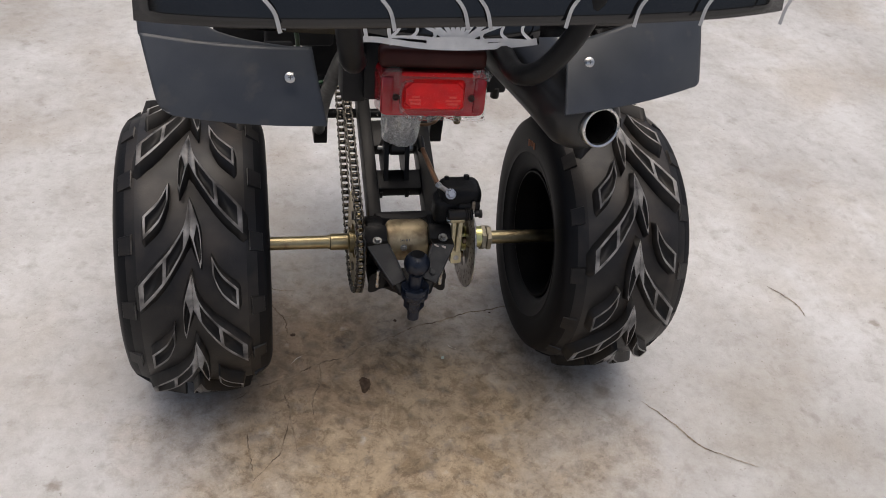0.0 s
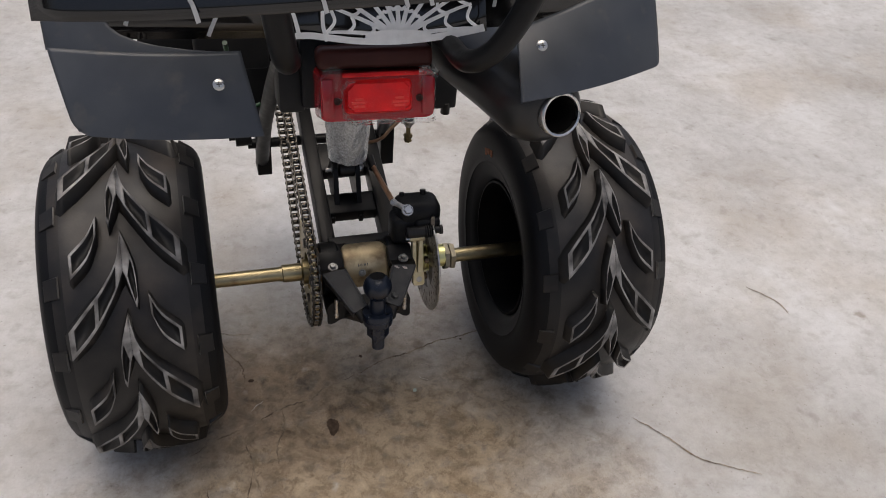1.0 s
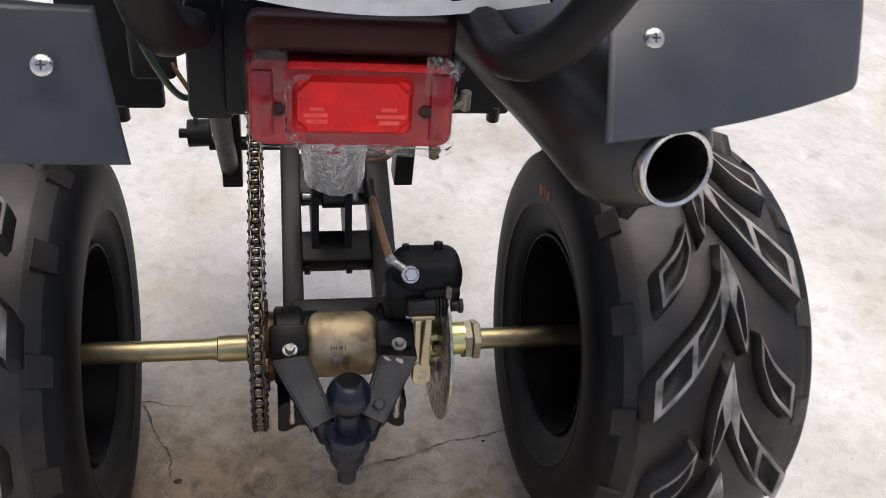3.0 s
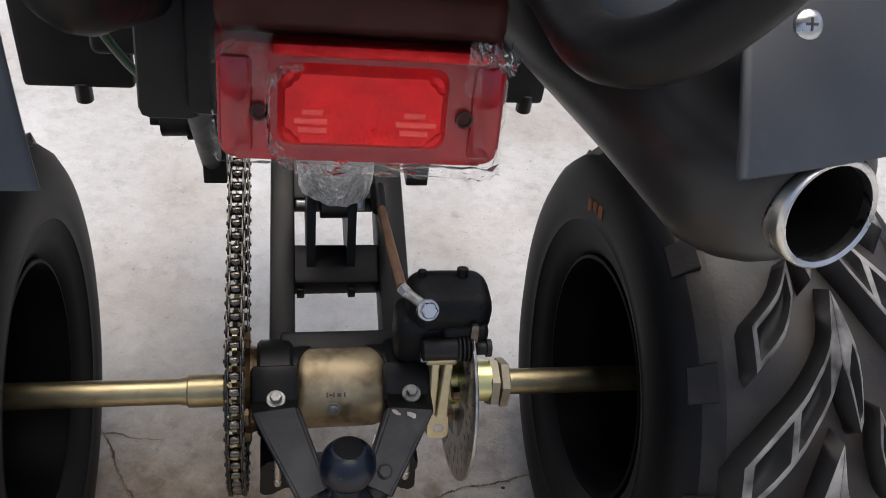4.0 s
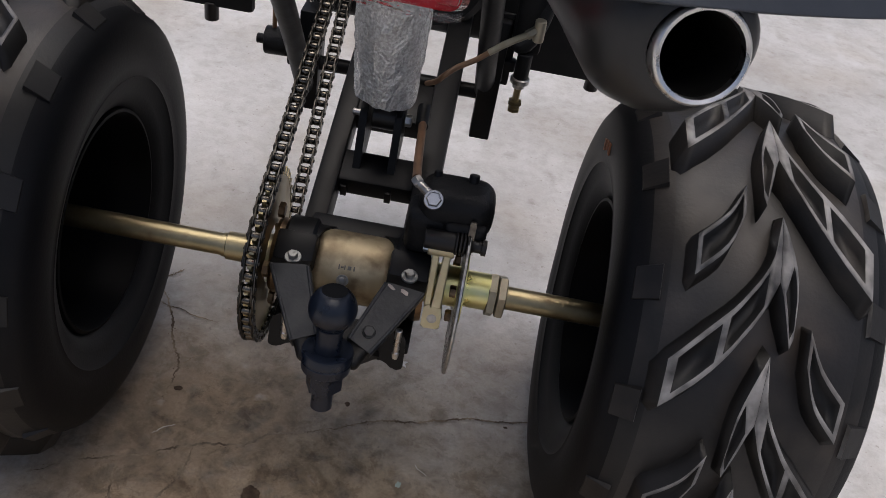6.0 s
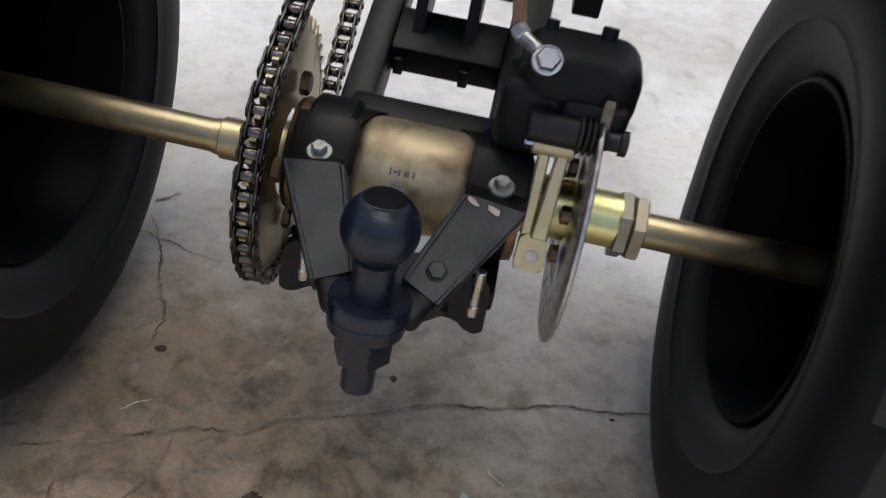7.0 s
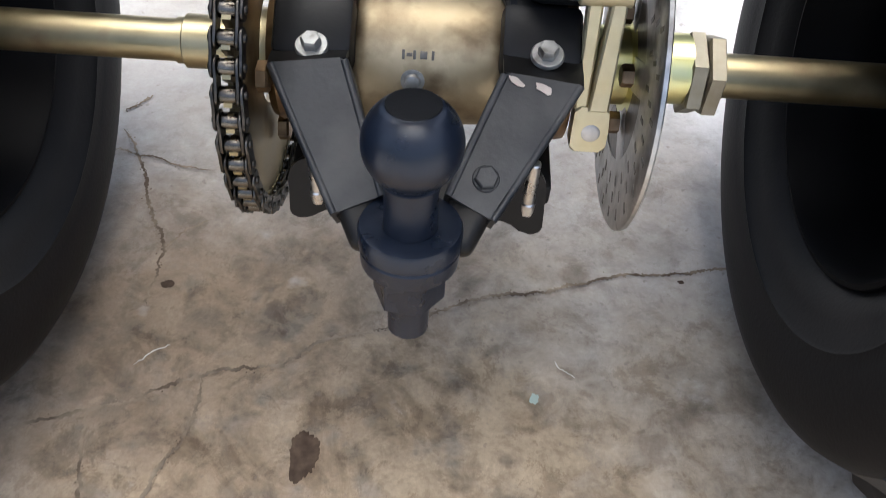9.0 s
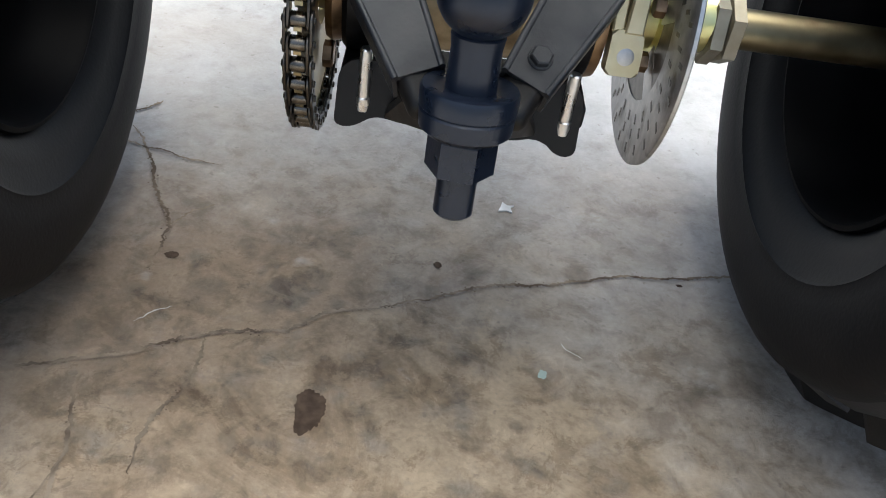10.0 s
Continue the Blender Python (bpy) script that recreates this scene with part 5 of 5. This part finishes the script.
for s, x0, x1, low in ((-1, -0.31, -0.198, 0.324), (1, 0.141, 0.253, 0.318)):
    bm = bmesh.new()
    block(bm, (x0, 0.395, low), (x1, 0.41, 0.80), 0.006)
    panel = part("inner_mudguard", bm, DARK, quad, "black plastic inner mudguard")
    bm = bmesh.new()
    kx = -0.252 if s < 0 else 0.233
    rod(bm, (kx, 0.402, 0.306), (kx, 0.402, 0.330), 0.009, 16)
    part("rubber_stop", bm, RUBBER, panel)
bm = bmesh.new()
sweep(bm, [(-0.1842, 0.08, 0.619), (-0.1715, 0.15, 0.519), (-0.1566, 0.21, 0.4505), (-0.1315, 0.23, 0.4442)], 0.0035)
part("wire", bm, GREEN, quad, "green sleeved wire")
bm = bmesh.new()
block(bm, (-0.145, 0.420, 0.330), (0.138, 0.52, 0.78), 0.02, seg=3)
lathe(bm, [(0.0, 0.072), (0.006, 0.075), (0.07, 0.075), (0.078, 0.066), (0.078, 0.0001)], along((0.013, 0.43, 0.43), (0.013, 0.32, 0.43)) @ Matrix.Translation((-0.02, 0, 0)), 40)
engine = part("engine_housing", bm, DARK, quad, "dusty black engine housing")
for k in range(7):
    bm = bmesh.new()
    block(bm, (-0.085, 0.385, 0.56 + 0.03 * k), (0.128, 0.42, 0.567 + 0.03 * k), 0.002)
    part("cooling_fin", bm, DARK, engine)
bm = bmesh.new()
block(bm, (-0.223, 0.325, 0.456), (-0.103, 0.350, 0.80), 0.008, seg=3)
block(bm, (-0.223, 0.322, 0.405), (-0.172, 0.346, 0.47), 0.008, seg=3)
part("inner_liner", bm, DARK, quad, "black plastic liner behind the frame tube")
bm = bmesh.new()
sweep(bm, [(-0.1952, 0.335, 0.4674), (-0.174, 0.325, 0.4212), (-0.1582, 0.335, 0.378), (-0.1577, 0.343, 0.3396)], 0.0028)
part("wire", bm, HOSE, quad, "thin brown wire")
# brass adjuster beside the frame
bm = bmesh.new()
block(bm, (0.1195, 0.321, 0.372), (0.1535, 0.355, 0.456), 0.006)
block(bm, (0.1035, 0.349, 0.316), (0.1260, 0.355, 0.406), 0.002)
block(bm, (0.1080, 0.340, 0.338), (0.1310, 0.356, 0.352), 0.003)
block(bm, (0.1060, 0.342, 0.366), (0.1360, 0.358, 0.384), 0.004)
rod(bm, (0.1010, 0.347, 0.328), (0.1180, 0.347, 0.328), 0.006, 12)
part("brake_cylinder", bm, FRAME, quad, "black rear brake cylinder on a bracket")
bm = bmesh.new()
rod(bm, (0.1375, 0.315, 0.378), (0.1375, 0.315, 0.347), 0.0088, 18)
adjuster = part("cable_adjuster", bm, CAST, quad, "black cable adjuster with bright collar and brass screw")
bm = bmesh.new()
rod(bm, (0.1375, 0.315, 0.3475), (0.1375, 0.315, 0.3405), 0.0112, 20)
rod(bm, (0.1375, 0.315, 0.3405), (0.1375, 0.315, 0.3340), 0.0070, 16)
part("collar", bm, WORN, adjuster)
bm = bmesh.new()
rod(bm, (0.1375, 0.315, 0.334), (0.1375, 0.315, 0.303), 0.0042, 14)
hexbolt(bm, (0.1375, 0.315, 0.317), (0, 0, -1), 0.0085, 0.005)
hexbolt(bm, (0.1375, 0.315, 0.308), (0, 0, -1), 0.0075, 0.005)
part("brass_screw", bm, BRASS, adjuster)
bm = bmesh.new()
sweep(bm, [(0.1215, 0.321, 0.386), (0.1345, 0.315, 0.386), (0.1495, 0.323, 0.416), (0.1595, 0.343, 0.486)], 0.008)
part("cable_elbow", bm, CAST, adjuster)


# mudguards with flaps, and tail bodywork
def sheet(name, rows, mat, parent, thick, label=""):
    """A curved sheet through rows of points, thickened towards its back."""
    bm = bmesh.new()
    grid = [[bm.verts.new(Vector(p)) for p in row] for row in rows]
    for a, b in zip(grid, grid[1:]):
        for j in range(len(a) - 1):
            bm.faces.new((a[j], a[j + 1], b[j + 1], b[j]))
    ob = part(name, bm, mat, parent, label)
    mod = ob.modifiers.new("thick", "SOLIDIFY")
    mod.thickness, mod.offset = thick, 0
    return ob


def flap(points, label, outer, ru, rv):
    """points: bottom-left, bottom-right, top-right, top-left corners of a slightly bowed plate; outer: the side (0 or 1) whose lower corner is rounded; ru, rv: shares of width and height that the rounding takes."""
    bl, br, tr, tl = (Vector(p) for p in points)
    rows = []
    for i in range(29):
        v = (i / 28) ** 1.4
        row = []
        for j in range(45):
            u = j / 44
            a, b = max(0.0, 1 - abs(u - outer) / ru), max(0.0, 1 - v / rv)
            over = math.hypot(a, b)
            fu, fv = u, v
            if over > 1:
                fu = abs(outer - ru * (1 - a / over))
                fv = rv * (1 - b / over)
            q = bl.lerp(br, fu).lerp(tl.lerp(tr, fu), fv)
            q.y -= 0.009 * math.sin(math.pi * fu) + 0.003 * math.sin(math.pi * fv)
            row.append(q)
        rows.append(row)
    return sheet("mud_flap", rows, PLASTIC, quad, 0.003, label)


left_flap = flap([(-0.363, -0.098, 0.597), (-0.1565, -0.117, 0.589), (-0.174, -0.0655, 0.6742), (-0.382, -0.047, 0.681)], "matte black plastic mud flap", 0, 0.09, 0.22)
right_flap = flap([(0.138, -0.174, 0.641), (0.3575, -0.0975, 0.639), (0.349, -0.040, 0.750), (0.1503, -0.0977, 0.700)], "matte black plastic mud flap", 1, 0.035, 0.07)
for x, y, z, f in ((-0.2027, -0.1000, 0.6505, left_flap), (0.1775, -0.1205, 0.6868, right_flap)):
    bm = bmesh.new()
    lathe(bm, [(0, 0.0070), (0.0015, 0.0068), (0.0030, 0.0050), (0.0036, 0.002), (0.0036, 0.0001)], along((x, y, z), (x, y - 0.8, z + 0.55)), 24)
    screw = part("flap_screw", bm, STEEL, f, "bright cross-head screw")
    bm = bmesh.new()
    m = along((x, y, z), (x, y - 0.8, z + 0.55))
    block(bm, (0.0025, -0.0030, -0.0006), (0.0038, 0.0030, 0.0006), 0.0, m)
    block(bm, (0.0025, -0.0006, -0.0030), (0.0038, 0.0006, 0.0030), 0.0, m)
    part("screw_slot", bm, OILY, screw)
# the left mudguard rises from the outer end of its flap
rows = []
for i in range(17):
    v = (i / 16) ** 2
    inner = 0.066 + 0.142 * math.exp(-v * 0.13 / 0.0085) - 0.012 * v
    rows.append([(-0.383 + u * inner - 0.006 * v, -0.0475 + 0.055 * v - 0.0185 * u * inner / 0.21 + 0.02 * v * u - 0.009 * (1 - v) * math.sin(math.pi * min(1.0, u * inner / 0.208)),
                  0.6785 + 0.13 * v - 0.006 * u * inner / 0.21) for u in np.linspace(0, 1, 17)])
sheet("mudguard_edge", rows, PLASTIC, quad, 0.003, "matte black plastic mudguard edge")

def side_y(x, z):
    v = (z - 0.672) / 0.13
    return -0.03 - 0.03 * v + 0.03 * (abs(x) / 0.38) ** 2


def bend(x):
    return min(1.4, (abs(x - 0.007) / 0.085) ** 2)


def panel_y(x, z):
    return -0.075 - 0.026 * bend(x) + 0.45 * (z - 0.678)


# glossy tail panels: the middle one between the frame tubes, one at each side of it
rows = [[(x, panel_y(x, z), z) for x in np.linspace(-0.126, 0.112, 19) for z in (0.677 + 0.017 * bend(x) + 0.115 * v,)] for v in np.linspace(0, 1, 7)]
tail = sheet("tail_panel", rows, GLOSS, quad, 0.003, "gloss black tail panel with white web decals")
sides = []
for xa, xb in ((-0.353, -0.120), (0.105, 0.347)):
    rows = [[(x, side_y(x, 0.672 + 0.13 * v), 0.672 + 0.13 * v) for x in np.linspace(xa, xb, 13)] for v in np.linspace(0, 1, 7)]
    sides.append(sheet("tail_panel", rows, GLOSS, quad, 0.004, "gloss black side tail panel with web lines"))
rows = [[(x, -0.04 - 0.17 * v ** 0.7 + 0.03 * (abs(x) / 0.38) ** 4, 0.821 + 0.036 * x + 0.02 * math.sin(math.pi * v)) for x in np.linspace(-0.367, 0.369, 25)] for v in np.linspace(0.62, 1, 7)]
rows += [[(x, -0.210 - 0.004 * k + 0.03 * (abs(x) / 0.38) ** 4, 0.821 + 0.036 * x - 0.011 * k) for x in np.linspace(-0.367, 0.369, 25)] for k in (1, 2, 3)]
shelf = sheet("rear_shelf", rows, GLOSS, quad, 0.004, "gloss black rear shelf with white web decals")
# unseen deck over the tail, added and sized to shade the floor below
rows = [[(x, y, 0.835 + 0.01 * math.cos(x * 4)) for x in np.linspace(-0.23, 0.23, 13)] for y in np.linspace(-0.09, 0.08, 9)]
sheet("shade_deck", rows, PLASTIC, quad, 0.006)


def decal(name, points, w0, w1, parent, lift):
    """A tapered white stripe laid along points, lifted off its panel."""
    pts = smooth_path(points, 6)
    bm = bmesh.new()
    prev = None
    for i, q in enumerate(pts):
        t = i / (len(pts) - 1)
        way = (pts[min(i + 1, len(pts) - 1)] - pts[max(i - 1, 0)]).normalized()
        side = way.cross(Vector(lift)).normalized()
        w = (w0 + (w1 - w0) * t) / 2
        pair = [bm.verts.new(q + side * w + Vector(lift)), bm.verts.new(q - side * w + Vector(lift))]
        if prev:
            bm.faces.new((prev[0], prev[1], pair[1], pair[0]))
        prev = pair
    return part(name, bm, WEB_DIMMED if parent is shelf else WEB, parent, smooth=False)


def on_panel(x, z):
    return (x, panel_y(x, z), z)


def on_side(x, z):
    return (x, side_y(x, z), z)


cx, cz = 0.012, 0.684
for k in range(11):
    a = radians(12 + 156 * k / 10)
    decal("web_ray", [on_panel(cx + r * math.cos(a) * (0.86 if abs(math.cos(a)) > 0.8 else 1.1), cz + r * math.sin(a) * 0.85) for r in (0.01, 0.045, 0.085, 0.11)], 0.006, 0.003, tail, (0, -0.003, 0.001))
for r in (0.040, 0.072, 0.104):
    for k in range(10):
        a0, a1 = radians(12 + 15.6 * k), radians(27.6 + 15.6 * k)
        am = (a0 + a1) / 2
        decal("web_arc", [on_panel(cx + q * math.cos(a) * 0.9, cz + q * math.sin(a) * 0.85) for a, q in ((a0, r), (am, r * 0.9), (a1, r))], 0.004, 0.004, tail, (0, -0.003, 0.001))
decal("web_base", [on_panel(x, 0.681 + 0.017 * bend(x)) for x in (-0.122, -0.100, -0.080, -0.045, -0.010, 0.025, 0.060, 0.092, 0.108)], 0.007, 0.009, tail, (0, -0.0034, 0.001))
for line in (((-0.078, 0.694), (-0.082, 0.712), (-0.080, 0.735)), ((-0.124, 0.742), (-0.100, 0.733), (-0.080, 0.735)), ((-0.110, 0.702), (-0.114, 0.722), (-0.120, 0.742))):
    decal("web_line", [on_panel(x, z) for x, z in line], 0.005, 0.004, tail, (0, -0.003, 0.001))
decal("web_base", [on_panel(x, 0.688) for x in (-0.030, 0.010, 0.050)], 0.013, 0.010, tail, (0, -0.0038, 0.001))
for x0, x1, z0, z1 in ((-0.337, -0.307, 0.705, 0.786), (-0.298, -0.284, 0.690, 0.789), (-0.307, -0.252, 0.751, 0.758), (-0.237, -0.197, 0.729, 0.770), (-0.207, -0.182, 0.675, 0.791), (0.143, 0.123, 0.702, 0.802), (0.193, 0.223, 0.724, 0.805), (0.133, 0.213, 0.757, 0.775)):
    decal("web_line", [on_side(x0, z0), on_side((x0 + x1) / 2 + 0.008, (z0 + z1) / 2), on_side(x1, z1)], 0.005, 0.004, sides[0] if x0 < 0 else sides[1], (0, -0.003, 0.0005))
for x in (-0.22, -0.10, -0.02, 0.005, 0.09, 0.17, 0.25, 0.35):
    q = 0.018 if int(abs(x) * 100) % 2 else -0.02
    decal("web_line", [(x, -0.226, 0.786 + 0.036 * x), (x + q * 0.3, -0.219, 0.806 + 0.036 * x), (x + q, -0.213, 0.822 + 0.036 * x)], 0.0046, 0.0038, shelf, (0, -0.003, 0.002))
